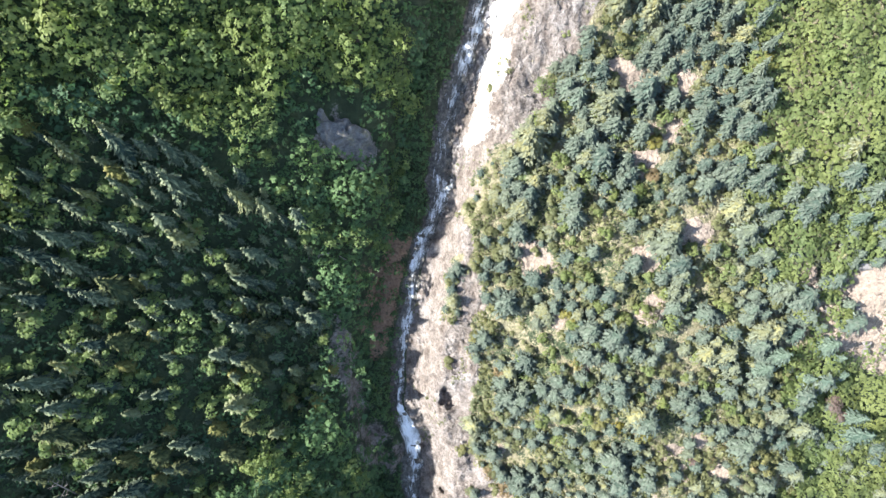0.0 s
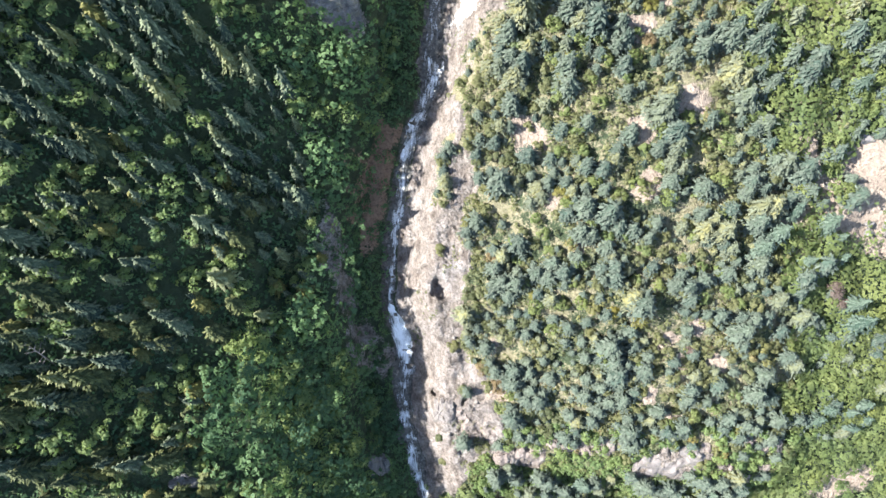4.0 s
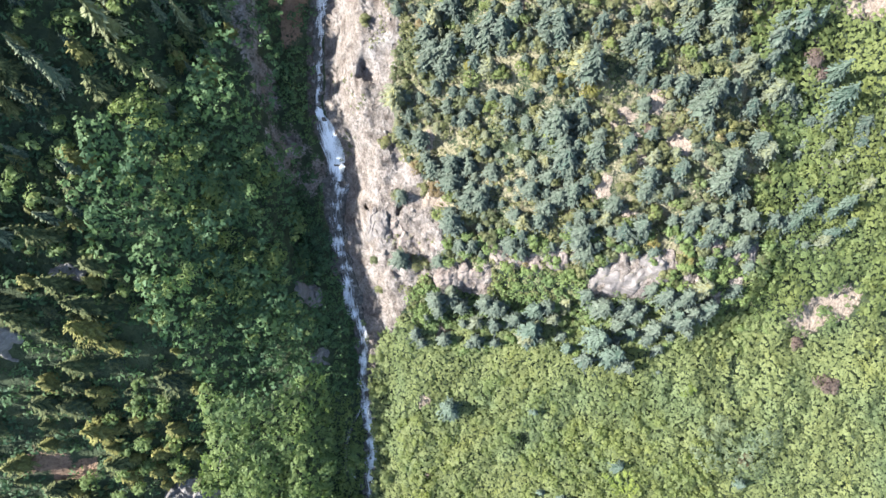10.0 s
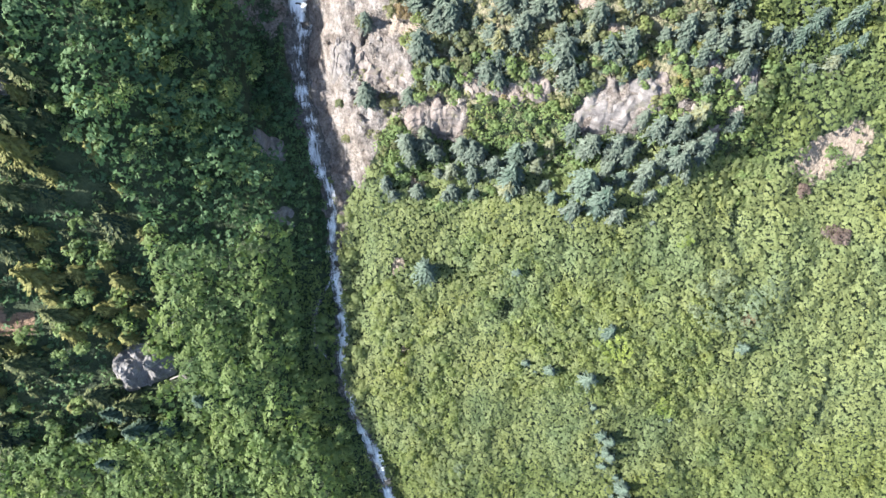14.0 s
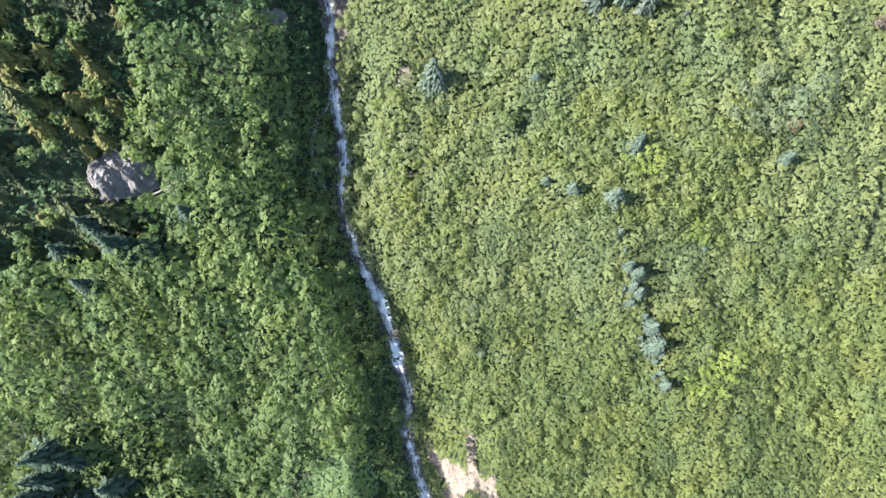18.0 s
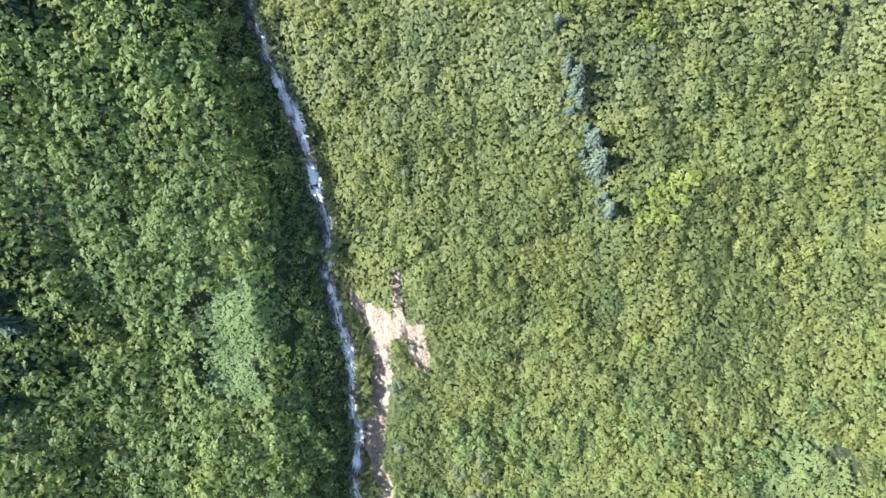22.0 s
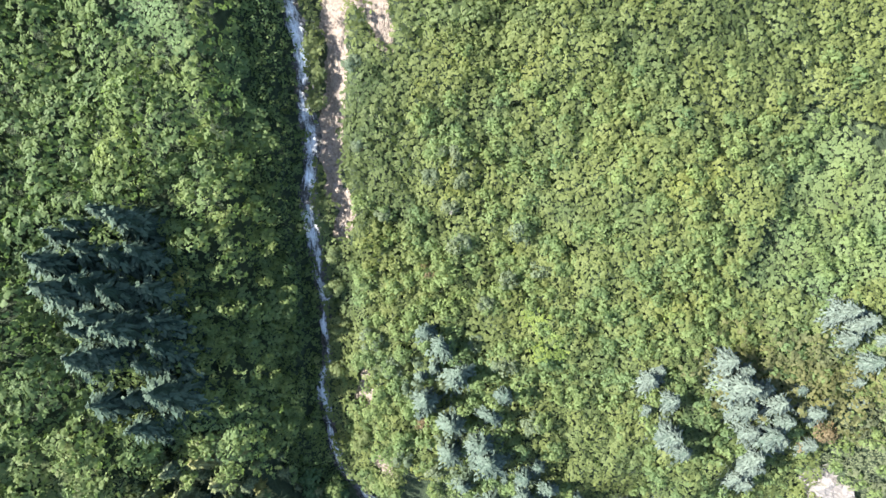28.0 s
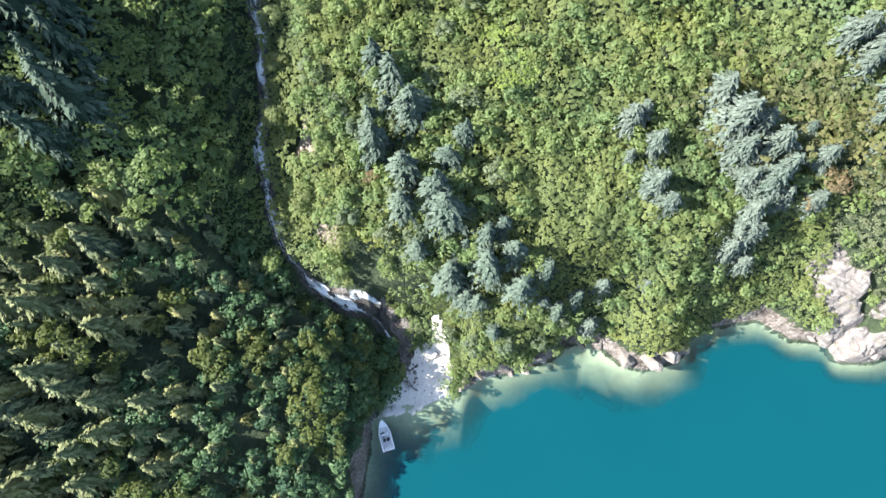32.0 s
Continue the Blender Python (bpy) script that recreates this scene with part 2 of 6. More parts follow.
BRIGHT_LEAF = leaf_material("bright_leaf", (0.098, 0.134, 0.05), (0.15, 0.178, 0.07), (0.22, 0.17, 0.07))
WOOD_LEAF = leaf_material("wood_leaf", (0.1, 0.145, 0.06), (0.158, 0.208, 0.082), (0.205, 0.226, 0.08))
OLIVE_LEAF = leaf_material("olive_leaf", (0.06, 0.085, 0.03), (0.11, 0.13, 0.042), (0.18, 0.165, 0.05))
# broadleaf green darkened and blued: the left slope's shade put into the colour
SHADE_LEAF = leaf_material("shade_leaf", (0.04, 0.08, 0.046), (0.084, 0.14, 0.062), (0.15, 0.195, 0.068), 0.35)
SCRUB_LEAF = leaf_material("scrub_leaf", (0.1, 0.112, 0.056), (0.156, 0.16, 0.08), (0.27, 0.2, 0.12))
FERN_LEAF = leaf_material("fern_leaf", (0.115, 0.178, 0.078), (0.136, 0.2, 0.09), (0.155, 0.21, 0.095))
LIME_LEAF = leaf_material("lime_leaf", (0.155, 0.2, 0.05), (0.185, 0.228, 0.058), (0.21, 0.23, 0.06))
HERB_LEAF = leaf_material("herb_leaf", (0.142, 0.19, 0.082), (0.172, 0.218, 0.096), (0.19, 0.22, 0.09))
DRY_LEAF = leaf_material("dry_leaf", (0.12, 0.138, 0.08), (0.16, 0.176, 0.108), (0.22, 0.2, 0.11))
RUSSET_LEAF = leaf_material("russet_leaf", (0.1, 0.108, 0.048), (0.145, 0.148, 0.066), (0.2, 0.16, 0.07))
UPPER_LEAF = leaf_material("upper_leaf", (0.106, 0.15, 0.054), (0.175, 0.218, 0.08), (0.24, 0.22, 0.075))
YELLOW_LEAF = leaf_material("yellow_leaf", (0.13, 0.13, 0.04), (0.19, 0.175, 0.055), (0.22, 0.19, 0.055))
RUST_LEAF = leaf_material("rust_leaf", (0.13, 0.1, 0.06), (0.19, 0.145, 0.085), (0.22, 0.16, 0.09))
PLUM_LEAF = leaf_material("plum_leaf", (0.06, 0.043, 0.038), (0.088, 0.066, 0.057), (0.1, 0.075, 0.065), 0.15)
GREY_LEAF = leaf_material("grey_leaf", (0.075, 0.1, 0.056), (0.105, 0.13, 0.075), (0.14, 0.16, 0.1), 0.3)
# dark fir green with slope shade in the blue-green, sun in the olive
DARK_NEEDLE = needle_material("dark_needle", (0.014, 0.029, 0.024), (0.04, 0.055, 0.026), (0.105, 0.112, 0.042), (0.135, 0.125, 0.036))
UPPER_NEEDLE = needle_material("upper_needle", (0.022, 0.042, 0.038), (0.06, 0.084, 0.058), (0.158, 0.18, 0.108), (0.165, 0.165, 0.06))
OLIVE_NEEDLE = needle_material("olive_needle", (0.046, 0.072, 0.048), (0.118, 0.134, 0.06), (0.158, 0.17, 0.08), (0.19, 0.175, 0.06))
BLUE_NEEDLE = needle_material("blue_needle", (0.014, 0.033, 0.026), (0.028, 0.051, 0.036), (0.064, 0.09, 0.063))
YOUNG_NEEDLE = needle_material("young_needle", (0.03, 0.049, 0.042), (0.056, 0.075, 0.058), (0.088, 0.104, 0.083), (0.135, 0.132, 0.06))
SILVER_NEEDLE = needle_material("silver_needle", (0.032, 0.055, 0.044), (0.054, 0.08, 0.061), (0.077, 0.1, 0.08))
PALE_NEEDLE = needle_material("pale_needle", (0.05, 0.073, 0.06), (0.072, 0.094, 0.078), (0.094, 0.116, 0.096))
GOLD_NEEDLE = needle_material("gold_needle", (0.068, 0.076, 0.028), (0.104, 0.104, 0.032), (0.15, 0.144, 0.048))


# ---- the lie of the land: a stream gully that runs down a mountainside to a lake ----
STREAM_Y = [-420, -240, -224, -218, -214, -211, -209.4, -208.4, -206, -203, -200.5, -196, -192, -188, -179, -172, -163, -156, -152, -147, -142, -132, -126, -119, -112,
            -106, -98, -90.5, -84, -79, -75, -69.5, -59, -52, -45, -37, -31, -25, -20, -14.4, -10.5, -5, -2, 2, 7, 12, 17, 22, 26, 29.4, 33, 37, 43, 48, 54, 64, 70, 100, 160]
STREAM_X = [40, 37, 34.5, 34, 31.6, 29.2, 26.8, 23.4, 19.4, 17, 14.9, 13.6, 13.4, 12.4, 13.6, 13.3, 12.6, 11.4, 12.4, 13, 11.6, 11.7, 10, 8, 8.9,
            7.6, 5.6, 3, -0.2, -2, -2.4, -1, -2.2, -2.2, -2.6, -4.2, -6, -7, -7.3, -6.6, -7.2, -9.2, -9.9, -9.3, -9.3, -8.6, -7.2, -6.3, -5.2, -4.3, -2.2, -0.8, -0.5, 0, 1.3, 5.4, 6.8, 14, 24]
FALL_Y = [-2000, -420, -250, -226, -218, -212, -208.5, -206.5, -199, -167, -135, -92.6, -81.5, -58.5, -12, -5, 0, 32, 60, 130, 400, 2500]
FALL_Z = [-60, -40, -12, -0.4, 1.0, 2.2, 6.5, 11, 15.5, 28.5, 42.5, 65, 71, 79.5, 100.5, 106, 107.5, 126, 141, 180, 330, 700]
SHORE_X = [-400, -150, -60, 0, 20, 25.5, 26.6, 27.4, 28, 31, 34, 37.9, 41.8, 46.7, 51.6, 54.6, 60.1, 61.7, 66.7, 71.4, 75.2, 81.8, 83.1, 86.8, 96, 101.5, 108.5, 109.5, 114.6, 122, 180, 400]
SHORE_Y = [-420, -330, -290, -266, -250, -242, -237.8, -232.4, -227.4, -226.5, -227.4, -224.6, -223.2, -220.4, -219.4, -218.5, -216.6, -214.6, -213.6, -218, -219, -217.1,
           -213.7, -211.7, -210.2, -213.7, -214.3, -217.7, -217.7, -216, -205, -180]
KEY_Y = [-400, -230, -212, -195, -165, -135, -112, -92, -75, -58, -45, -34, -20, 0, 30, 70, 130]
LEFT_RISE = [.42, .42, .42, .36, .24, .2, .14, .16, .3, .4, .44, .48, .52, .54, .58, .5, .5]
RIGHT_BANK = [0, 1, 3, 2.5, 2.5, 2.5, 2, 2.5, 3, 3.5, 4.5, 7, 10, 11, 11, 10, 10]
RIGHT_RISE = [.05, .05, .06, .06, .05, .03, .03, .03, .04, .05, .06, .09, .1, .1, .08, .08, .08]


def step(t):
    t = np.clip(t, 0, 1)
    return t * t * (3 - 2 * t)


def lattice(ix, iy, seed):
    h = (ix.astype(np.int64) * 374761393 + iy.astype(np.int64) * 668265263 + seed * 974711) & 0xFFFFFFFF
    h = ((h ^ (h >> 13)) * 1274126177) & 0xFFFFFFFF
    return ((h ^ (h >> 16)) & 0xFFFF) / 65535.0


def wave(x, y, size, seed=0):
    """Smooth value noise between -1 and 1, with knots size metres apart."""
    x, y = np.asarray(x, float) / size, np.asarray(y, float) / size
    ix, iy = np.floor(x), np.floor(y)
    u, v = step(x - ix), step(y - iy)
    a, b = lattice(ix, iy, seed), lattice(ix + 1, iy, seed)
    c, d = lattice(ix, iy + 1, seed), lattice(ix + 1, iy + 1, seed)
    return 2 * ((a * (1 - u) + b * u) * (1 - v) + (c * (1 - u) + d * u) * v) - 1


def stream_x(y):
    return np.interp(y, STREAM_Y, STREAM_X)


def fall_z(y):
    return np.interp(y, FALL_Y, FALL_Z)


def off_shore(x, y):
    """Metres from the shoreline, above nought on land."""
    best = np.full(np.shape(x), 1e9)
    for x0, y0, x1, y1 in zip(SHORE_X, SHORE_Y, SHORE_X[1:], SHORE_Y[1:]):
        u = np.clip(((x - x0) * (x1 - x0) + (y - y0) * (y1 - y0)) / ((x1 - x0) ** 2 + (y1 - y0) ** 2), 0, 1)
        best = np.minimum(best, np.hypot(x - x0 - u * (x1 - x0), y - y0 - u * (y1 - y0)))
    return np.where(y > np.interp(x, SHORE_X, SHORE_Y), best, -best)


def ground(x, y):
    """The height of the ground."""
    x, y = np.asarray(x, float), np.asarray(y, float)
    d = x - stream_x(y)
    left = np.minimum(np.maximum(-d - 2.5, 0), 160)
    right = np.maximum(d - 8, 0)
    # wall stretch from y -216 to -190 is added to shade the lower stream
    rise, wall = np.interp(y, KEY_Y, LEFT_RISE), np.interp(y, [-216, -209, -200, -190, -48, -32, 38, 60], [0, 0.7, 0.7, 0, 0, 1, 1, 0.6])
    gentle = rise * left + 2.0 * step((-d - 1.5) / 3) + 3.0 * step((-d - 6.5 - 1.2 * wave(x, y, 9, 7)) / 4)
    walled = 1.2 * step((-d - 1.5) / 3) + 6.5 * step((-d - 7.5 - 1.5 * wave(x, y, 8, 6)) / 3.5) + rise * np.maximum(left - 7, 0)
    z = fall_z(y) + gentle * (1 - wall) + walled * wall
    # terrace added on the left slope so its shadow falls across the gully
    z = z + 5.0 * step((-d - 19 - 3 * wave(x, y, 11, 8)) / 8) * step((y + 58) / 16) * (1 - step((y - 4) / 14))
    z = z + np.interp(y, KEY_Y, RIGHT_BANK) * step((d - 1.6) / 8.5) + np.interp(y, KEY_Y, RIGHT_RISE) * np.minimum(right, 120)
    away = step((np.abs(d) - 3) / 10)
    z = z + away * (1.6 * wave(x, y, 23, 1) + 0.9 * wave(x, y, 9, 2)) + step((np.abs(d) - 2) / 4) * 0.35 * wave(x, y, 3.5, 3)
    z = z + 4.5 * np.exp(-((x - 38) / 20) ** 2) * step((y + 34) / 18) * (1 - step((y - 20) / 40))
    z = z - 5 * step((x - 58) / 20) * step((y + 62) / 18) * (1 - step((y + 5) / 22))
    # the rock band across the right flank: a step of some five metres
    crest = -34.5 - 3.5 * step((x - 30) / 25) + 1.2 * wave(x, y, 7, 5)
    band = step((x - 9) / 8) * (1 - step((x - 72) / 8))
    z = z + band * (2.2 * step((y - crest + 3.2) / 3.4) * (1 - step((y - crest - 2) / 14)) - 1.2 * step((crest - y) / 5) * (1 - step((crest - y - 6) / 12)))
    s = off_shore(x, y)
    beach = step((x - 26) / 3) * (1 - step((x - 43) / 4)) * step((-200 - y) / 10)
    steep = 1.5 * (1 - beach) + 0.16 * beach
    edge = np.where(s > 0, steep * s, 0.3 * s - 0.6 * np.minimum(-s, 12) * (1 - beach))
    return np.where(s > 0, np.minimum(z + 0.2, edge), np.minimum(edge, -0.02))


# ---- meshes ----
def sheet(name, verts, faces, mat, parent=None, smooth=False, values=()):
    """A mesh from arrays: faces all of one size; values: name and one number, or three, for each point."""
    verts, faces = np.asarray(verts, np.float32), np.asarray(faces, np.int32)
    me = bpy.data.meshes.new(name)
    me.vertices.add(len(verts))
    me.vertices.foreach_set("co", verts.ravel())
    me.loops.add(faces.size)
    me.loops.foreach_set("vertex_index", faces.ravel())
    me.polygons.add(len(faces))
    me.polygons.foreach_set("loop_start", np.arange(0, faces.size, faces.shape[1], dtype=np.int32))
    me.polygons.foreach_set("use_smooth", np.full(len(faces), smooth))
    for key, value in dict(values).items():
        value = np.asarray(value, np.float32)
        layer = me.attributes.new(key, "FLOAT" if value.ndim == 1 else "FLOAT_VECTOR", "POINT")
        layer.data.foreach_set("value" if value.ndim == 1 else "vector", value.ravel())
    me.update(calc_edges=True)
    me.materials.append(mat)
    ob = new(name, me)
    ob.parent = parent
    return ob


def part(name, bm, mat, parent=None, label="", smooth=False):
    me = bpy.data.meshes.new(name)
    for f in bm.faces:
        f.smooth = smooth
    bm.to_mesh(me)
    bm.free()
    me.materials.append(mat)
    ob = new(name, me)
    ob.parent = parent
    return tagged(ob, label)


def grid_faces(rows, cols):
    i = (np.arange(rows - 1)[:, None] * cols + np.arange(cols - 1)).ravel()
    return np.stack([i, i + 1, i + cols + 1, i + cols], 1)


def inside(x, y, corners):
    x, y = np.asarray(x, float), np.asarray(y, float)
    hit = np.zeros(x.shape, bool)
    for (x0, y0), (x1, y1) in zip(corners, corners[1:] + corners[:1]):
        if y0 != y1:
            hit ^= ((y0 > y) != (y1 > y)) & (x < (x1 - x0) * (y - y0) / (y1 - y0) + x0)
    return hit


def patch(x, y, corners, reach=1.6):
    """A soft mask of a region with a ragged rim."""
    u, v = x + 1.6 * wave(x, y, 4.5, 75) + 0.8 * wave(x, y, 1.7, 76), y + 1.6 * wave(x, y, 4.5, 77) + 0.8 * wave(x, y, 1.7, 78)
    return sum(inside(u + a * reach, v + b * reach, corners) * 1.0 for a, b in ((0, 0), (0.5, 0.2), (-0.5, -0.2), (0.2, -0.5), (-0.2, 0.5), (0.9, 0.4), (-0.9, -0.4), (0.4, -0.9), (-0.4, 0.9))) / 9


def spot(x, y, places, soft=0.6):
    """Near 1 within the discs (x, y, radius), falling to nought outside."""
    out = np.zeros(np.shape(x))
    x, y = x + 1.1 * wave(x, y, 2.6, 71) + 0.6 * wave(x, y, 1.1, 72), y + 1.1 * wave(x, y, 2.6, 73) + 0.6 * wave(x, y, 1.1, 74)
    for px, py, r in places:
        out = np.maximum(out, 1 - step((np.hypot(x - px, y - py) / r - 1 + soft / 2) / soft))
    return out


# ---- what covers the ground ----
BARE_Y = [-200, -60, -51, -46, -41, -38.5, -35, -30, -26, -21, -15.8, -8, -3, 2, 6, 10.7, 16.3, 22.5, 27, 36, 47, 55, 63, 75, 110]
BARE_X = [0, -4, 1.2, 2.2, 5, 6.5, 8, 14, 13.5, 10.5, 9.2, 7.2, 7, 9.3, 8.4, 6.2, 7.8, 4.4, 5.6, 6.5, 17, 22, 24.5, 28, 34]
WHITE_SCREE = [(9.5, 62), (24, 66), (40, 92), (14, 92), (9.5, 72), (6, 52), (3.5, 44), (5, 42), (8, 44), (10, 50), (13, 54)]
SCREE = [(64, 22), (67.5, 21), (69.5, 15), (72.5, 18), (75, 23), (88, 21), (92, 5), (81, 3.5), (75, 7.5), (70, 7.5), (66, 11.5)]
LEFT_STONE = [(-22.4, 42.5), (-18.3, 47.8), (-12.5, 44.5), (-13.5, 40.5), (-17.8, 38.5)]
RUST_BANK = [(-9.3, 32), (-5.8, 28), (-9.5, 14), (-14.5, 4), (-17, 9), (-15, 22)]
LEFT_WALL = [(-22, 16), (-17.8, 11), (-17, 2), (-13, -6), (-9.5, -10), (-9.6, -21), (-16, -19), (-20, -7), (-22, 1), (-23, 10)]
SAND_BANK = [(10.4, -118), (13.5, -119.5), (17, -124.5), (20.5, -126.5), (20.2, -118), (22.8, -117.5), (23, -125), (26.6, -131), (26.4, -136.5), (23.6, -135.5), (22, -130),
             (20, -131), (19, -139), (18.6, -151), (19.6, -159), (19, -164), (16, -163), (14.3, -154), (14.6, -146), (14.8, -138), (15.6, -130), (14, -126)]
BEACH = [(36.2, -214.4), (38.3, -214.6), (38.3, -209.6), (39.4, -209.2), (40.6, -213.2), (41.4, -216.6), (42, -219.6), (41, -223.5), (38.2, -226), (34, -228), (29.5, -229), (29.6, -225.8), (31.6, -222.4), (33.4, -220.6), (34.4, -218)]
GULLY = [(28, -207.5), (31, -208), (34.5, -212), (36, -215), (35.5, -222), (33.6, -222.5), (33.2, -216), (30, -211), (26, -210.5), (20, -208), (19, -205.5)]
CASCADE = [(18.6, -205), (20.8, -207), (24.8, -208.8), (28.8, -208.6), (29.6, -211.5)]
EARTH_RIGHT = [(80, -41), (86, -38.5), (92, -36), (94, -42), (86, -45.5), (81, -44)]
FERNS = [(-7.9, -124), (-3, -121.5), (2, -124.5), (3, -129.9), (0.5, -134.5), (-3, -142), (-8.7, -139), (-11, -134.3), (-10.4, -129.1)]
PALE_GRASS = [(82, -171), (87, -153), (91, -146), (104, -150), (108, -171), (95, -173)]
DRY_HERBS = [(94, -191), (112, -186), (124, -212), (112, -215), (108, -212), (101, -202)]
PINK = [(44, -11.9, 2.4), (49.8, -10.1, 1.8), (46.4, -16.9, 2.2), (53.7, -15.6, 2.2), (41.3, -22, 1.8), (46.7, -26.5, 1.7), (38, 13.8, 2.6), (65, 9.7, 2.4), (44, 27, 2.6), (34, 38, 2.2), (31, 52, 3), (38, 43, 2.6), (17, 23, 3.2),
        (40, 50, 2.4), (27, 5, 1.6), (36, 23, 2), (21, 12, 1.5), (13, -21, 3), (12, -13, 1.7)]


GRASSY = [(11, 37, 5), (6, 33, 2.6), (17, 42, 4), (21, 46, 3), (1.5, 15, 2.0), (1.8, 20, 2.0), (2.2, 24, 1.6)]


def off_cascade(x, y):
    """Metres from the line of the lower waterfall."""
    best = np.full(np.shape(x), 1e9)
    for (x0, y0), (x1, y1) in zip(CASCADE, CASCADE[1:]):
        u = np.clip(((x - x0) * (x1 - x0) + (y - y0) * (y1 - y0)) / ((x1 - x0) ** 2 + (y1 - y0) ** 2), 0, 1)
        best = np.minimum(best, np.hypot(x - x0 - u * (x1 - x0), y - y0 - u * (y1 - y0)))
    return best


BAND = [(14.7, -34.9, 2.4), (18, -34.3, 2), (21, -35, 2.6), (24.9, -31.2, 1.8), (28.5, -32.6, 1.5), (31.1, -32.8, 2), (35.7, -32.1, 1.9), (43.5, -36, 2.6), (47, -35, 3), (50.5, -35.4, 3.2), (54.5, -33.5, 2.2), (60, -37.3, 2.2), (63.9, -30.7, 1.7),
        (67, -33, 1.6), (70.5, -32, 1.9), (65.9, -39.1, 1.2), (68.5, -36.6, 1.3), (7.4, -28.1, 3), (11.6, -30.1, 3), (7, -33, 3)]


def bare(x, y):
    """How far the sunlit flank beside the stream is bare rock."""
    d = x - stream_x(y)
    edge = np.interp(y, BARE_Y, BARE_X) + 2.2 * wave(x, y, 6, 11) + 1.2 * wave(x, y, 2.2, 12)
    return step((edge - x) / 1.5 + 0.5) * step((d - 0.9) / 0.8) * step((y + 58) / 4)


def band(x, y):
    """The rock band across the right flank."""
    return spot(x, y, BAND, 0.7)


def covers(x, y):
    d = x - stream_x(y)
    wob, wob2 = 1.3 * wave(x, y, 5, 21), 1.3 * wave(x, y, 5, 22)
    low = np.interp(y, [-212, -205], [0, 1])
    rock = np.maximum(bare(x, y) * (1 - 0.85 * spot(x, y, GRASSY, 1.0)), band(x, y))
    for shape in (SCREE, LEFT_STONE):
        rock = np.maximum(rock, (0.75 + 0.3 * wave(x, y, 4, 26)) * patch(x, y, shape))
    s = off_shore(x, y)
    rock = np.maximum(rock, (1 - step((s - 0.6 - 1.2 * wave(x, y, 6, 23)) / 1.0)) * step((s + 9) / 3))
    grass = np.maximum(spot(x, y, GRASSY, 1.0) * 0.75, 0.3 * inside(x, y, PALE_GRASS))
    grass = np.maximum(grass, (0.52 + 0.2 * wave(x, y, 4, 25)) * (d > 4) * (y > -34) * (x < 72))
    soil = np.maximum(0.85 * spot(x, y, [(a, b, 1.05 * c) for a, b, c in PINK], 0.9), 0.9 * patch(x, y, EARTH_RIGHT))
    soil = np.maximum(soil, np.maximum(0.95 * patch(x, y, SAND_BANK, 0.7), 0.75 * patch(x, y, SCREE)))
    soil = np.maximum(soil, spot(x, y, [(19.8, -187.3, 1.8), (22.7, -199.5, 2.2), (21, -184.5, 1.5), (10.5, -58, 1.2), (11, -74, 1.5), (14, -44, 2)], 0.8))
    sand = np.maximum(inside(x + 0.3 * wob, y + 0.3 * wob2, BEACH) * 1.0, (1 - step((np.abs(s + 3.5) - 3) / 1.5)) * step((x - 27) / 2) * (1 - step((x - 48) / 4)))
    sand = np.maximum(sand, step((-s) / 1.2))
    sand = np.maximum(sand, 0.8 * patch(x, y, WHITE_SCREE, 2.0))
    rust = np.maximum(0.75 * patch(x, y, RUST_BANK) * (d < -2), 0.9 * spot(x, y, [(-54.5, -69.5, 2.6), (-58, -68.5, 2.4), (-50, -69.5, 1.6)], 0.8))
    width = bed_width(y)
    wet = step((width + 0.15 + 0.4 * wave(x, y, 2, 24) - np.abs(d)) / 0.8) * step((y + 209) / 2)
    wet = np.maximum(wet, step((1.7 + 0.6 * wave(x, y, 2, 28) - off_cascade(x, y)) / 0.8))
    rock = np.maximum(rock, patch(x, y, GULLY, 0.8))
    rock = np.maximum(rock, (0.62 + 0.25 * wave(x, y, 3, 29)) * patch(x, y, LEFT_WALL))
    wet = np.maximum(wet, step((d + 3) / 1.5) * step((0.5 - d) / 1) * step((y + 25) / 4) * 0.7)
    return {"rock": rock, "grass": grass, "soil": soil, "rust": rust, "wet": wet, "sand": sand}


def bed_width(y):
    return np.interp(y, [-215, -212, -209.6, -208.4, -206.4, -205, -203, -201, -178, -165, -150, -100, -84, -56, -40, -33, -17, -13, -8, -5, -2, 0, 30, 40, 70],
                     [0.3, 0.35, 0.4, 1.0, 0.9, 0.6, 0.5, 0.9, 1.0, 1.2, 1.4, 1.5, 1.2, 1.3, 1.5, 1.9, 1.9, 2.3, 1.8, 1.0, 0.6, 1.0, 1.5, 2.2, 2.0])


def axis(parts):
    """Grid lines: stretches of (from, to, spacing), run together."""
    lines = [np.arange(a, b, s) for a, b, s in parts]
    return np.concatenate(lines + [[parts[-1][1]]])


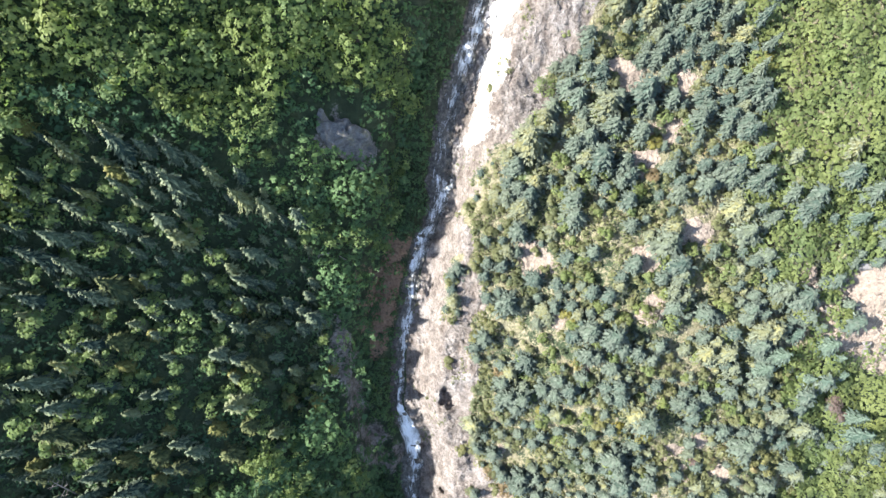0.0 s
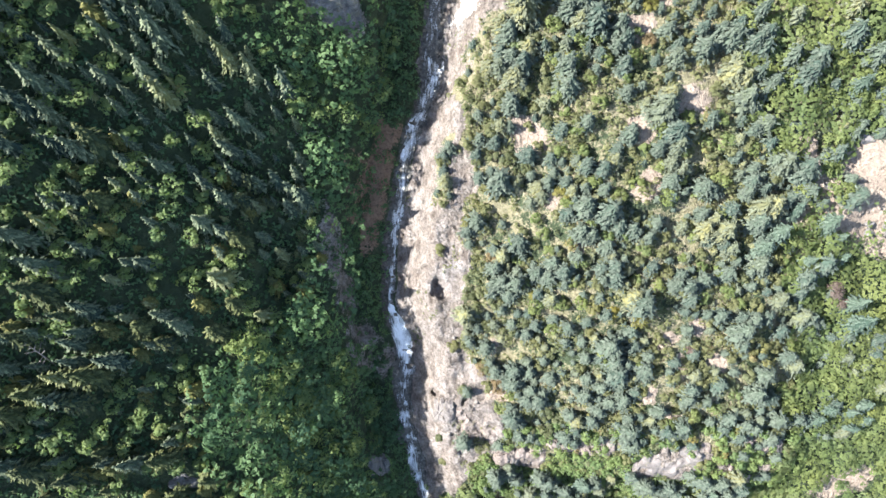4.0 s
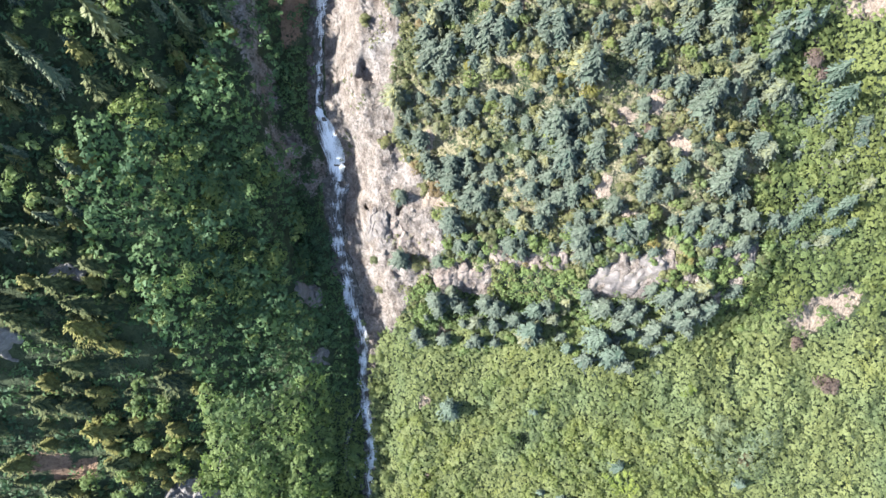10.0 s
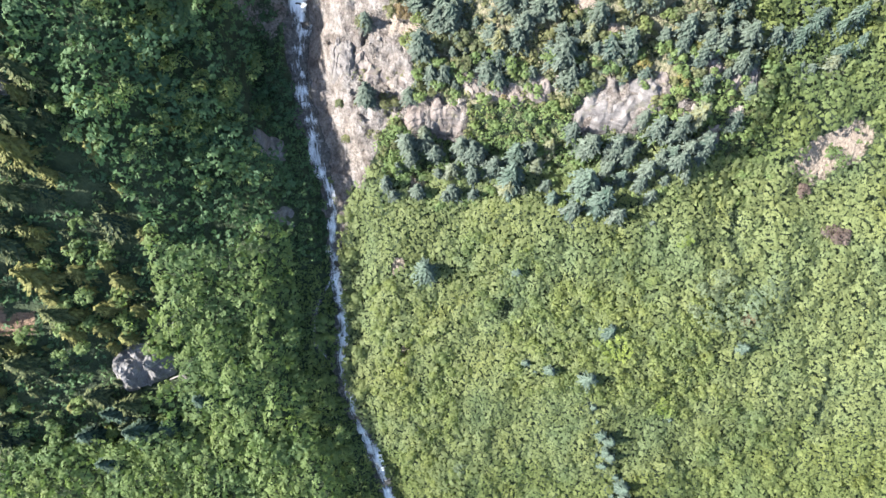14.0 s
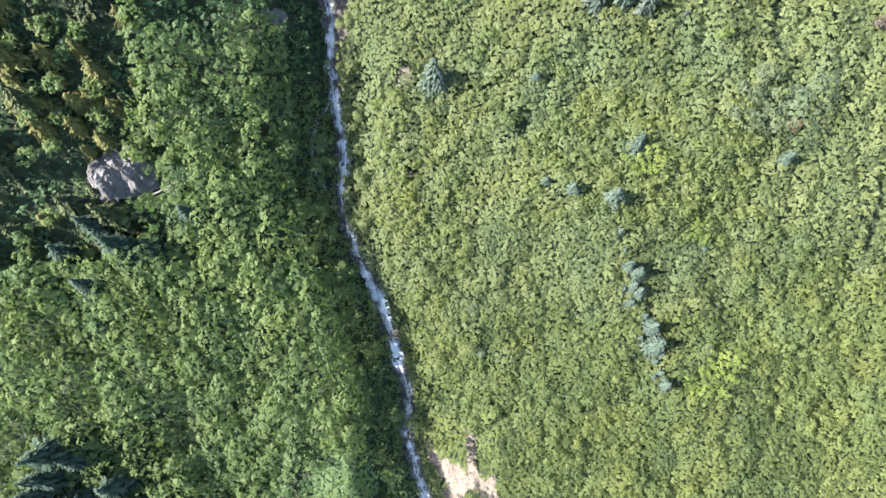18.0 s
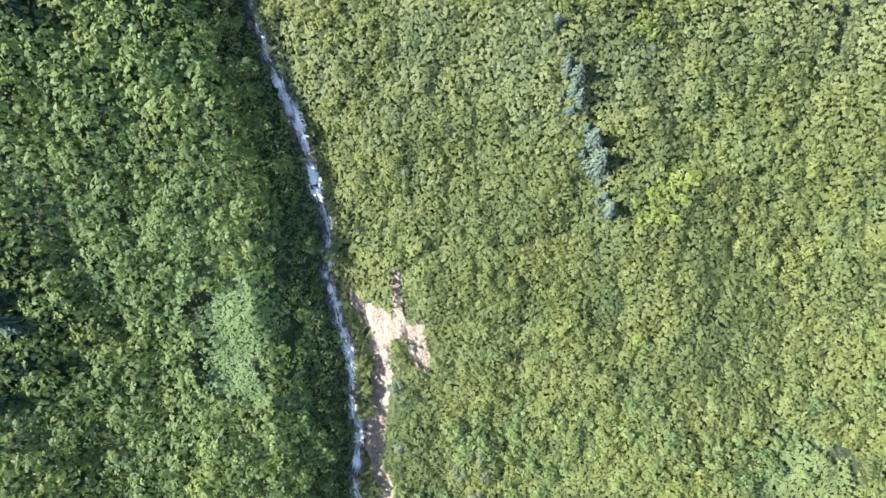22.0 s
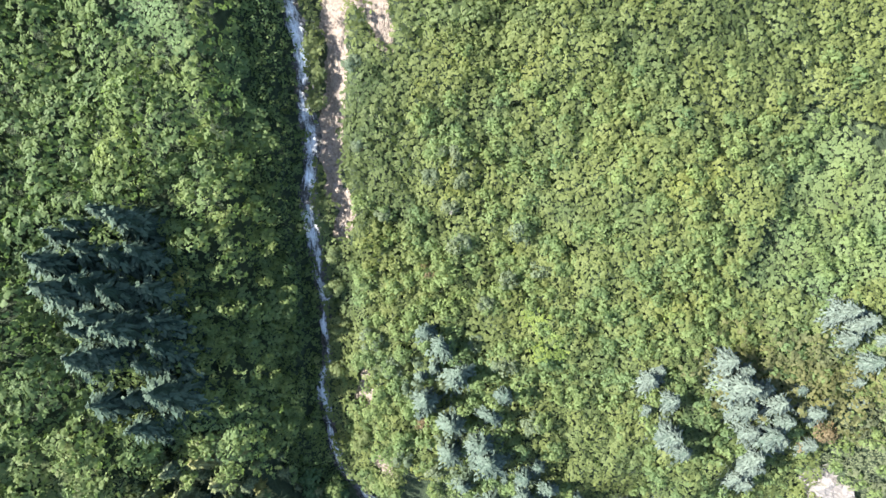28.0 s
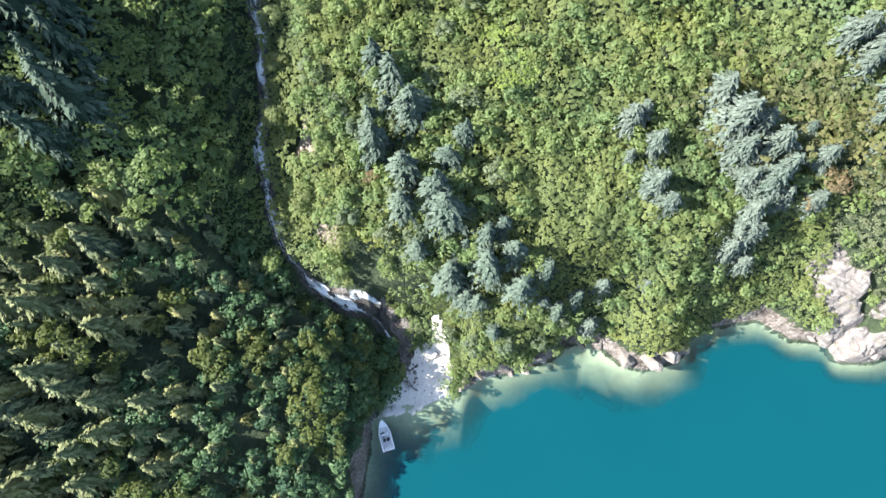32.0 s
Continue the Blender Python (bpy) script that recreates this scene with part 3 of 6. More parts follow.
def rough_ground(x, y):
    """The ground with the relief of bare rock on it."""
    z = ground(x, y)
    c = covers(x, y)
    r = np.maximum.reduce([c["rock"], 0.7 * c["soil"], 0.8 * c["wet"] * (x < stream_x(y) - 4)]) * (off_shore(x, y) > 0.5)
    u, v = 0.8 * x + 0.6 * y, 0.8 * y - 0.6 * x
    ridged = 1 - 2 * np.abs(wave(u, 0.75 * v, 1.9, 31)) + 0.8 * (1 - 2 * np.abs(wave(u, 0.6 * v, 1.0, 32))) + 0.7 * (1 - 2 * np.abs(wave(u, v, 0.55, 34)))
    pit = spot(x, y, [(0.8, -1.1, 1.3), (6.4, -22.6, 0.8), (-1, -21.5, 0.7)], 0.7)
    ledges = 0.9 * np.abs(wave(x, y, 3.4, 33)) ** 0.5 * np.sign(wave(x, y, 3.4, 33))
    cliff = band(x, y)
    return z + r * (0.34 + 0.25 * cliff) * ridged + r * (0.75 - 0.2 * cliff) * ledges - 2.6 * pit


gx = axis([(-2500, -500, 250), (-500, -180, 40), (-180, -90, 6), (-90, -24, 1.4), (-24, -12, 0.5), (-12, 26, 0.42), (26, 74, 0.6), (74, 128, 1.2), (128, 200, 6), (200, 500, 40), (500, 2500, 250)])
gy = axis([(-2500, -600, 250), (-600, -300, 40), (-300, -246, 5), (-246, -196, 0.8), (-196, -48, 1.0), (-48, 74, 0.45), (74, 140, 5), (140, 500, 30), (500, 2500, 250)])
X, Y = np.meshgrid(gx, gy)
tagged(sheet("ground", np.stack([X, Y, rough_ground(X, Y)], -1).reshape(-1, 3), grid_faces(len(gy), len(gx)), GROUND, None, True,
             {k: v.ravel() for k, v in covers(X, Y).items()}), "steep mountainside of pale rock, earth and grass", "ground", kind="structure")

# the lake, finer along the shore
lx = axis([(-2500, -200, 300), (-200, 10, 15), (10, 130, 1.0), (130, 300, 15), (300, 2500, 300)])
ly = axis([(-2500, -400, 300), (-400, -250, 10), (-250, -204, 1.0), (-204, -170, 10)])
LX, LY = np.meshgrid(lx, ly)
s = -off_shore(LX, LY)
reach = np.interp(LX, [20, 26, 30, 45, 50, 58, 64, 84, 88, 130], [1.5, 1.5, 6, 10, 6, 5, 9.5, 6, 4.5, 4.5])
tagged(sheet("lake", np.stack([LX, LY, np.full(LX.shape, 0.0)], -1).reshape(-1, 3), grid_faces(len(ly), len(lx)), LAKE, None, True, {"deep": np.clip(s / reach, 0, 3).ravel()}),
       "calm milky turquoise lake, paler in the shallows", "lake", kind="structure")


# ---- the stream ----
def ribbon(name, label, sx, sy, half, foam):
    """A strip of running water along a line, with a wandering thread of foam."""
    tx, ty = np.gradient(sx), np.gradient(sy)
    length = np.hypot(tx, ty)
    nx, ny = -ty / length, tx / length
    along = np.cumsum(length)
    across = np.linspace(-1, 1, 17)
    w = half * (1 + 0.4 * wave(along, along * 0 + 9, 2.4, 42))
    px, py = sx[:, None] + across * (w * nx)[:, None], sy[:, None] + across * (w * ny)[:, None]
    pz = np.maximum(rough_ground(px, py), fall_z(py) - 0.2) + 0.16 + 0.2 * wave(px, py, 0.8, 43) - 0.1 * np.abs(across) ** 3
    thread = 0.55 * wave(along, along * 0 + 3, 4.5, 46) + 0.25 * wave(along, along * 0 + 3, 1.6, 47)
    foam = foam[:, None] + 0.2 * wave(along, along * 0 + 5, 3, 45)[:, None] - 0.34 * np.abs(across - thread[:, None]) ** 1.3 + 0.16 * wave(px, py, 1.3, 44)
    flow = np.stack([across * (w * 2.4)[:, None], np.broadcast_to(along[:, None] * 0.55, px.shape), px * 0], -1)
    ob = sheet(name, np.stack([px, py, pz], -1).reshape(-1, 3), grid_faces(len(sy), 17)[:, ::-1], STREAM, None, True, {"foam": foam.ravel(), "flow": flow.reshape(-1, 3)})
    return tagged(ob, label, "stream", kind="structure")


def build_stream():
    sy = np.arange(95, -215.5, -0.3)
    sx = stream_x(sy)
    sx[3:-3] = np.convolve(sx, np.ones(7) / 7, "valid")
    sx = sx + 0.35 * wave(sy, sy * 0, 3.5, 41)
    foam = np.interp(sy, [-214, -210, -208.6, -205.5, -204, -200, -192, -150, -140, -104, -82, -70, -50, -42, -33, -17, -13, -4, -2, 6, 27, 45, 70],
                     [0.44, 0.52, 0.62, 0.62, 0.4, 0.5, 0.56, 0.56, 0.52, 0.56, 0.5, 0.56, 0.46, 0.44, 0.46, 0.5, 0.68, 0.66, 0.4, 0.46, 0.5, 0.44, 0.46])
    ribbon("stream", "white mountain stream tumbling down a rocky gully", sx, sy, bed_width(sy), foam)
    sy = np.arange(-58, -76, -0.3)
    ribbon("side_channel", "thin white side channel of the stream", np.interp(sy, [-76, -72, -67, -62, -58], [-3, -6, -6.6, -4.6, -2.8]), sy, np.full(len(sy), 0.45), np.full(len(sy), 0.4))
    sx = np.linspace(25.2, 29.8, 24)
    ribbon("lower_fall", "white veil of the lower waterfall", sx, np.interp(sx, [25.2, 27, 29.8], [-207.4, -207.2, -208.4]), np.full(24, 0.6), np.full(24, 0.58))


build_stream()


# ---- foliage ----
rng = np.random.default_rng(7)


def unit(v):
    return v / np.maximum(np.linalg.norm(v, axis=-1, keepdims=True), 1e-6)


def leaves(centres, radii, tints, count, size, flat=0.85, loose=0.24, lean=0.0, up=0.3, follow=None):
    """Clumps of leaves: count pointed leaves on each dome. Returns points, faces and tints."""
    n = len(centres)
    d = rng.normal(size=(n, count, 3))
    d[..., 2] = np.abs(d[..., 2]) * 1.1 + 0.05
    d = unit(d + lean)
    spread = rng.uniform(0.86, 1.08, (n, count, 1)) * radii[:, None, None]
    c = centres[:, None, :] + d * spread * np.array([1, 1, flat])
    normal = unit(d + rng.normal(size=d.shape) * loose + np.array([0, 0, up]))
    if follow is not None:
        normal = unit(0.22 * normal + 0.78 * unit(follow + rng.normal(size=d.shape) * 0.1))
    t1 = unit(np.cross(normal, rng.normal(size=d.shape)))
    t2 = np.cross(normal, t1)
    s = (size * rng.uniform(0.7, 1.3, (n, count, 1))) * np.sqrt(radii / radii.mean())[:, None, None]
    v = np.stack([c + t1 * s * 1.2, c - t1 * s * 0.65 + t2 * s * 0.67, c - t1 * s * 0.65 - t2 * s * 0.67], 2)
    tint = np.broadcast_to(tints[:, None, None], (n, count, 3)) + rng.uniform(-0.05, 0.05, (n, count, 1))
    return v.reshape(-1, 3), np.arange(n * count * 3).reshape(-1, 3), np.clip(tint, 0, 1).ravel()


def darts(box, gap, wanted, seed):
    """Places in box = (x0, x1, y0, y1), no two nearer than about gap, where wanted(x, y) exceeds a random number."""
    r = np.random.default_rng(seed)
    x0, x1, y0, y1 = box
    X, Y = np.meshgrid(np.arange(x0, x1, gap), np.arange(y0, y1, gap))
    if gap < 2:
        X = X + gap * 0.5 * (np.arange(len(X)) % 2)[:, None]
        x, y = (X + r.uniform(-0.5, 0.5, X.shape) * gap).ravel(), (Y + r.uniform(-0.5, 0.5, X.shape) * gap).ravel()
        keep = wanted(x, y) > r.uniform(0, 1, x.shape)
        return x[keep], y[keep]
    n = X.size * 5
    x, y = r.uniform(x0, x1, n), r.uniform(y0, y1, n)
    keep = wanted(x, y) > r.uniform(0, 1, n)
    x, y, cells, out = x[keep], y[keep], {}, []
    near = (gap * 0.9) ** 2
    for i, (px, py) in enumerate(zip(x.tolist(), y.tolist())):
        cx, cy = int(px // gap), int(py // gap)
        if all((px - qx) ** 2 + (py - qy) ** 2 > near for a in (-1, 0, 1) for b in (-1, 0, 1) for qx, qy in cells.get((cx + a, cy + b), ())):
            cells.setdefault((cx, cy), []).append((px, py))
            out.append(i)
    return x[out], y[out]


def seen(x, y):
    """The stretch of mountainside that the flight passes over, with some metres to spare."""
    x = x + 5 * wave(x, y, 11, 130) + 2 * wave(x, y, 4, 131)
    return (x > np.interp(y, [-250, -130, -60, 75], [-40, -66, -84, -94])) & (x < np.interp(y, [-215, -130, -40, 75], [130, 114, 106, 96]))


STANDING_ROCKS = [(-55.5, -69.3, 3.2), (-17, 43.2, 4.6), (-34.5, -75.8, 5.5), (-57, -48, 4), (-46, -37, 2.6), (-12.5, -37, 2.4), (-10, -49, 2), (-30.5, -77, 2.4), (101, -202.4, 1.6), (102.4, -205, 2.4), (104.6, -208, 2.6), (107.4, -211, 2.9), (109.4, -213.6, 3), (111.4, -216, 3.2), (112.6, -209.6, 1.8)]


GRASS_BANK = [(34.6, -203.4, 2.2), (35, -206, 2.5), (36, -209, 2.4), (36.9, -212, 2.0), (37.4, -214, 1.5)]


def open_ground(x, y):
    """Nought where nothing grows: water, rock, sand."""
    c = covers(x, y)
    stands = np.maximum(spot(x, y, STANDING_ROCKS, 0.3), spot(x, y, GRASS_BANK + [(27.6, -203.6, 2.8), (30.5, -204.6, 2.2)], 0.4))
    free = (1 - stands) * (1 - np.clip(1.25 * np.maximum.reduce([c["rock"], 0.85 * c["soil"], 0.9 * c["wet"] * np.where(np.abs(x - stream_x(y)) < 4, 1, 0.6), c["sand"], 0.75 * c["rust"]]), 0, 1))
    return free * (off_shore(x, y) > 0.3) * (off_cascade(x, y) > 2.2)


UPPER_WOOD = [(-95, 80), (-22, 80), (-8, 62), (-5, 51), (-12, 48), (-22, 50), (-34, 37), (-43, 42), (-56, 40), (-58, 29), (-62, 20), (-95, 12)]
MID_WOOD = [(-40, -18), (-31, -12), (-22.5, -14), (-20.5, -26), (-25, -36), (-35, -36), (-40, -30)]
FIR_SLOPE = [(-95, 30), (-60, 36), (-38, 36), (-25, 30), (-22, 8), (-25, -6), (-33, -12), (-41, -18), (-42, -32), (-34, -42), (-29, -58), (-31, -74), (-30, -86), (-36, -88), (-49, -90), (-62, -92), (-100, -98)]
SHADY = [(-10, -160), (8, -145), (9, -200), (-4, -196), (-8, -180)]
CLEARING = [(-19, -198, 5), (-14, -202.5, 3), (-21, -210, 4), (-25, -203, 4)]
LOW_FIRS = [(-12, -197), (-6, -194), (4, -193), (8, -200), (8, -212), (3, -232), (0, -262), (-45, -280), (-45, -216), (-18, -207)]
YOUNG_FIRS = [(26, 66), (48, 62), (50.5, 45), (53, 28), (65, 14), (67, 4), (70, -10), (73, -27), (66, -31), (40, -30), (24, -28), (13, -31), (10, -20), (9, -4), (8.5, 14), (7, 27), (12, 34), (21, 42), (27, 52)]


def left_of(x, y):
    return x < stream_x(y)


def thicket(name, label, mat, box, gap, wanted, radius, high, count, size, seed, tall=0.95):
    free = seen if name in ("rock_tufts", "grassy_bank") else open_ground
    x, y = darts(box, gap, lambda x, y: wanted(x, y) * free(x, y) * seen(x, y), seed)
    r = radius * rng.uniform(0.65, 1.3, x.shape)
    z = ground(x, y) + high * (0.7 + 0.35 * wave(x, y, 7, seed) + 0.3 * wave(x, y, 14, seed + 5) + 0.35 * (1 - 2 * np.abs(wave(x, y, 4.2, seed + 1))) + rng.uniform(-0.28, 0.28, x.shape)) - 0.35 * r
    tint = np.clip(0.45 + 0.32 * wave(x, y, 16, seed + 2) + 0.22 * wave(x, y, 5, seed + 3) + rng.normal(0, 0.12, x.shape), 0, 0.999)
    v, f, t = leaves(np.stack([x, y, z], 1), r, tint, count, size, tall)
    return tagged(sheet(name, v, f, mat, None, True, {"tint": t}), label, "shrubs", kind="stuff")


def crowns(name, label, mat, box, gap, wanted, radius, high, count, size, seed):
    """Small broadleaf trees: a dome of clumps for each."""
    x, y = darts(box, gap, lambda x, y: wanted(x, y) * open_ground(x, y) * seen(x, y), seed)
    big = radius * rng.uniform(0.7, 1.3, x.shape)
    n, k = len(x), 11
    d = rng.normal(size=(n, k, 3))
    d[..., 2] = np.abs(d[..., 2])
    d = unit(d) * big[:, None, None] * rng.uniform(0.75, 1.0, (n, k, 1))
    c = np.stack([x, y, ground(x, y) + high * rng.uniform(0.6, 1.2, n)], 1)[:, None, :] + d * np.array([1, 1, 0.85])
    tint = np.clip(np.repeat(0.42 + 0.25 * wave(x, y, 11, seed) + rng.normal(0, 0.16, n), k) + rng.normal(0, 0.1, n * k), 0, 0.999)
    v, f, t = leaves(c.reshape(-1, 3), np.repeat(big, k) * rng.uniform(0.36, 0.52, n * k), tint, count, size)
    return tagged(sheet(name, v, f, mat, None, True, {"tint": t}), label, "broadleaf trees", kind="stuff")


def cells(x, y, size, seed):
    """The distance to the nearest of points scattered about size metres apart, in that size, and that point's own number."""
    u, v = np.asarray(x, float) / size, np.asarray(y, float) / size
    iu, iv = np.floor(u), np.floor(v)
    best, own = np.full(u.shape, 9.0), np.zeros(u.shape)
    for a in (-1, 0, 1):
        for b in (-1, 0, 1):
            far = np.hypot(iu + a + lattice(iu + a, iv + b, seed) - u, iv + b + lattice(iu + a, iv + b, seed + 1) - v)
            own = np.where(far < best, lattice(iu + a, iv + b, seed + 2), own)
            best = np.minimum(best, far)
    return best, own


def canopy(name, label, category, mat, box, wanted, high, crown, rise, seed, gap=0.8, count=10, size=0.2, reach=0.66, up=0.3, flat=0.95):
    """A closed leaf canopy with rounded crowns about crown metres across, made of small tufts of leaves."""
    def top(x, y):
        u, v = x + 0.3 * wave(x, y, 1.1, seed) + 0.5 * wave(x, y, 3, seed + 30), y + 0.3 * wave(x, y, 1.1, seed + 1) + 0.5 * wave(x, y, 3, seed + 31)
        far, own = cells(u, v, crown, seed + 2)
        dome = np.clip(1 - (far / reach) ** 2, 0, 1) ** 0.75 * (0.4 + 0.8 * own)
        wide, lift = cells(u, v, 2.9 * crown, seed + 15)
        dome = dome + 3.2 * np.sqrt(np.clip(1 - (wide / 0.78) ** 2, 0, 1)) * (0.3 + lift)
        folds = 1.5 * np.sqrt(np.abs(wave(u, 0.6 * v, 12, seed + 21))) + 0.8 * np.sqrt(np.abs(wave(u, v, 6.5, seed + 22)))
        return 2.4 * rise * (folds - 0.5) + high * (0.75 + 0.3 * wave(x, y, 8, seed + 5) + 0.25 * wave(x, y, 19, seed + 6)) + rise * dome + 0.3 * np.abs(wave(u, v, 1.0, seed + 7)), own

    def cover(x, y):
        u, v = x + 1.5 * wave(x, y, 5, seed + 8) + 0.6 * wave(x, y, 2, seed + 9), y + 1.5 * wave(x, y, 5, seed + 10) + 0.6 * wave(x, y, 2, seed + 11)
        return np.clip(wanted(u, v) * open_ground(x, y) * seen(x, y), 0, 1)

    x, y = darts(box, gap, cover, seed)
    (h, own), e = top(x, y), 0.22
    slope = np.stack([(ground(x - e, y) + top(x - e, y)[0] - ground(x + e, y) - top(x + e, y)[0]) / (2 * e), (ground(x, y - e) + top(x, y - e)[0] - ground(x, y + e) - top(x, y + e)[0]) / (2 * e), np.ones(len(x))], 1)
    lean = 0.7 * unit(slope)
    r = 0.72 * gap * rng.uniform(0.75, 1.3, len(x))
    tint = 0.42 + 0.4 * wave(x, y, 19, seed + 12) + 0.16 * wave(x, y, 6, seed + 13) + 0.1 * (own - 0.5) + 0.3 * (cells(x, y, 2.9 * crown, seed + 15)[1] - 0.5) + rng.normal(0, 0.03, len(x))
    c = np.stack([x, y, ground(x, y) + h - 0.3 * r + rng.uniform(-0.07, 0.07, len(x))], 1)
    v, f, t = leaves(c, r, np.clip(tint, 0, 0.999), count, size, flat, 0.2 if up < 0.5 else 0.14, lean[:, None, :], up, unit(slope)[:, None, :])
    return tagged(sheet(name, v, f, mat, None, False, {"tint": t}), label, category, kind="stuff")


def on_flank(x, y):
    return (x > stream_x(y) + 4.5) & (y > -46) & (x < np.interp(y, [-42, -28, 5, 15, 28, 60], [74, 72, 66, 64, 54, 50]) + 1 + 3 * wave(x, y, 6, 53))


def in_meadow(x, y):
    gap = (np.abs(x - 72.5) < 0.9) & (y < -48) & (y > -60) | (np.abs(x - 90.2) < 0.7) & (y < -77) & (y > -88) | (np.hypot(x - 30.5, (y + 66) * 0.6) < 1.6)
    return ~gap & (~left_of(x, y)) & ((y < -42 - 1.5 * wave(x, y, 6, 51)) | (x > 71)) & ~inside(x, y, FERNS)


def in_bright(x, y):
    return (x > np.interp(y, [-42, -28, 5, 15, 28, 60], [74, 72, 66, 64, 54, 50]) + 3 * wave(x, y, 6, 53)) & (y > -42)


WIDE = (-95, 132, -250, 84)
lower_part = lambda x, y: y < -96 + 9 * wave(x, y, 22, 140) + 4 * wave(x, y, 7, 141)
thick_growth = lambda x, y: in_meadow(x, y) & ~in_bright(x, y) & ~inside(x, y, PALE_GRASS) & ~inside(x, y, DRY_HERBS)
canopy("meadow_thicket", "dense sunlit pale green shrub thicket on the slope", "shrubs", MEADOW_LEAF, (-4, 132, -120, 40), lambda x, y: (thick_growth(x, y) & ~lower_part(x, y)) * 1.0, 0.6, 1.1, 0.37, 600, 0.54, 7, 0.24, 0.72, 0.6, 0.75)
canopy("alder_thicket", "dense green alder thicket covering the lower slope", "shrubs", ALDER_LEAF, (-4, 132, -226, -78), lambda x, y: (thick_growth(x, y) & lower_part(x, y)) * 1.0, 0.6, 1.1, 0.37, 600, 0.54, 7, 0.24, 0.72, 0.6, 0.75)
canopy("bright_thicket", "bright yellow-green shrub thicket on the upper slope", "shrubs", BRIGHT_LEAF, (48, 100, -46, 82), lambda x, y: in_bright(x, y) * 1.0, 0.6, 1.35, 0.42, 640, 0.57, 7, 0.25, 0.68, 0.6, 0.75)
thicket("grassy_bank", "bright green grassy bank beside the lower waterfall", HERB_LEAF, (30, 44, -218, -198), 0.7, lambda x, y: spot(x, y, GRASS_BANK), 0.5, 0.3, 18, 0.18, 66)
thicket("scrub", "low green and ochre scrub between young firs", SCRUB_LEAF, WIDE, 1.25, lambda x, y: np.where(inside(x, y, YOUNG_FIRS), np.clip(0.5 + 0.6 * wave(x, y, 6, 143), 0.1, 0.9), 0.9) * on_flank(x, y), 0.72, 0.6, 22, 0.25, 68)
crowns("flank_bushes", "rounded green bushes among the young firs", SCRUB_LEAF, WIDE, 2.8, lambda x, y: on_flank(x, y) * (y > -36) * np.clip(0.35 + 0.8 * wave(x, y, 7, 89), 0, 0.9), 1.1, 0.7, 20, 0.22, 94)
crowns("flank_green_shrubs", "bright green shrubs among the young firs", BRIGHT_LEAF, WIDE, 3.4, lambda x, y: on_flank(x, y) * (y > -36) * np.clip(0.0 + 0.9 * wave(x, y, 8, 136), 0, 0.8), 1.2, 0.9, 20, 0.22, 137)
thicket("cliff_foot_growth", "green shrubs and herbs below the broken cliff", WOOD_LEAF, (8, 76, -48, -34), 0.95, lambda x, y: (x > stream_x(y) + 5) * 0.95, 0.75, 0.9, 20, 0.23, 138)
# upper bank gets the shade-coloured leaf, the lower bank a paler copy
thicket("bank_thicket", "lush green shrubs lining the stream, darkened for shade", SHADE_LEAF, WIDE, 1.0, lambda x, y: (left_of(x, y) & (x > stream_x(y) - 9) & (y > -56)) * 0.97, 0.8, 1.1, 20, 0.25, 72)
thicket("lower_bank_thicket", "green shrubs lining the lower stream", WOOD_LEAF, WIDE, 1.0, lambda x, y: (left_of(x, y) & (x > stream_x(y) - 9) & (y <= -56) & ~inside(x, y, FERNS)) * 0.97, 0.8, 1.1, 20, 0.25, 73)
# the undergrowth's shade is painted into its leaf colour
thicket("undergrowth", "shaded green undergrowth beneath the firs", SHADE_LEAF, WIDE, 1.6, lambda x, y: (left_of(x, y) & (x < stream_x(y) - 8) & (y > -94)) * ~inside(x, y, FERNS) * 0.97, 0.95, 0.5, 13, 0.34, 76)
canopy("fern_patch", "pale green patch of ferns", "ferns", FERN_LEAF, (-16, 6, -142, -116), lambda x, y: patch(x, y, FERNS), 6.0, 1.0, 0.14, 800, 0.5, 8, 0.2, 0.85, 0.8, 0.5)
canopy("pale_grass_patch", "pale green patch of low herbs", "herbs", HERB_LEAF, (78, 112, -177, -142), lambda x, y: patch(x, y, PALE_GRASS, 3), 0.9, 1.4, 0.09, 820, 0.62, 9, 0.24, 0.8, 1.0, 0.5)
# gully side: shade put into the leaf colour, paler leaf below y -54
canopy("gully_broadleaf_trees", "rounded green broadleaf trees on the shaded gully side", "broadleaf trees", SHADE_LEAF, (-60, 2, -94, 64),
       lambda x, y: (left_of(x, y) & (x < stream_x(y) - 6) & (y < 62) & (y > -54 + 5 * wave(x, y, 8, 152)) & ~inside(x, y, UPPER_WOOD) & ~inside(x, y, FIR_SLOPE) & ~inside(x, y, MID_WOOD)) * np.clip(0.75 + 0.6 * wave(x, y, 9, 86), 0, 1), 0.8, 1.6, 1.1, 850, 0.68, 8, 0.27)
canopy("lower_gully_trees", "rounded green broadleaf trees on the lower gully side", "broadleaf trees", WOOD_LEAF, (-60, 6, -96, -46),
       lambda x, y: (left_of(x, y) & (x < stream_x(y) - 6) & (y < -54 + 5 * wave(x, y, 8, 152)) & (y > -92) & ~inside(x, y, FIR_SLOPE)) * 1.0, 0.8, 1.6, 1.1, 850, 0.68, 8, 0.27)
crowns("cliff_foot_shrubs", "rounded green shrubs at the foot of the broken cliff", WOOD_LEAF, (10, 78, -48, -28), 2.4, lambda x, y: np.clip(0.75 + 0.5 * wave(x, y, 6, 133), 0.2, 1), 1.1, 0.9, 20, 0.2, 134)
low_wood = lambda x, y: (left_of(x, y) & (y < -201) & (off_cascade(x, y) > 3.2)) * (off_shore(x, y) > 1)
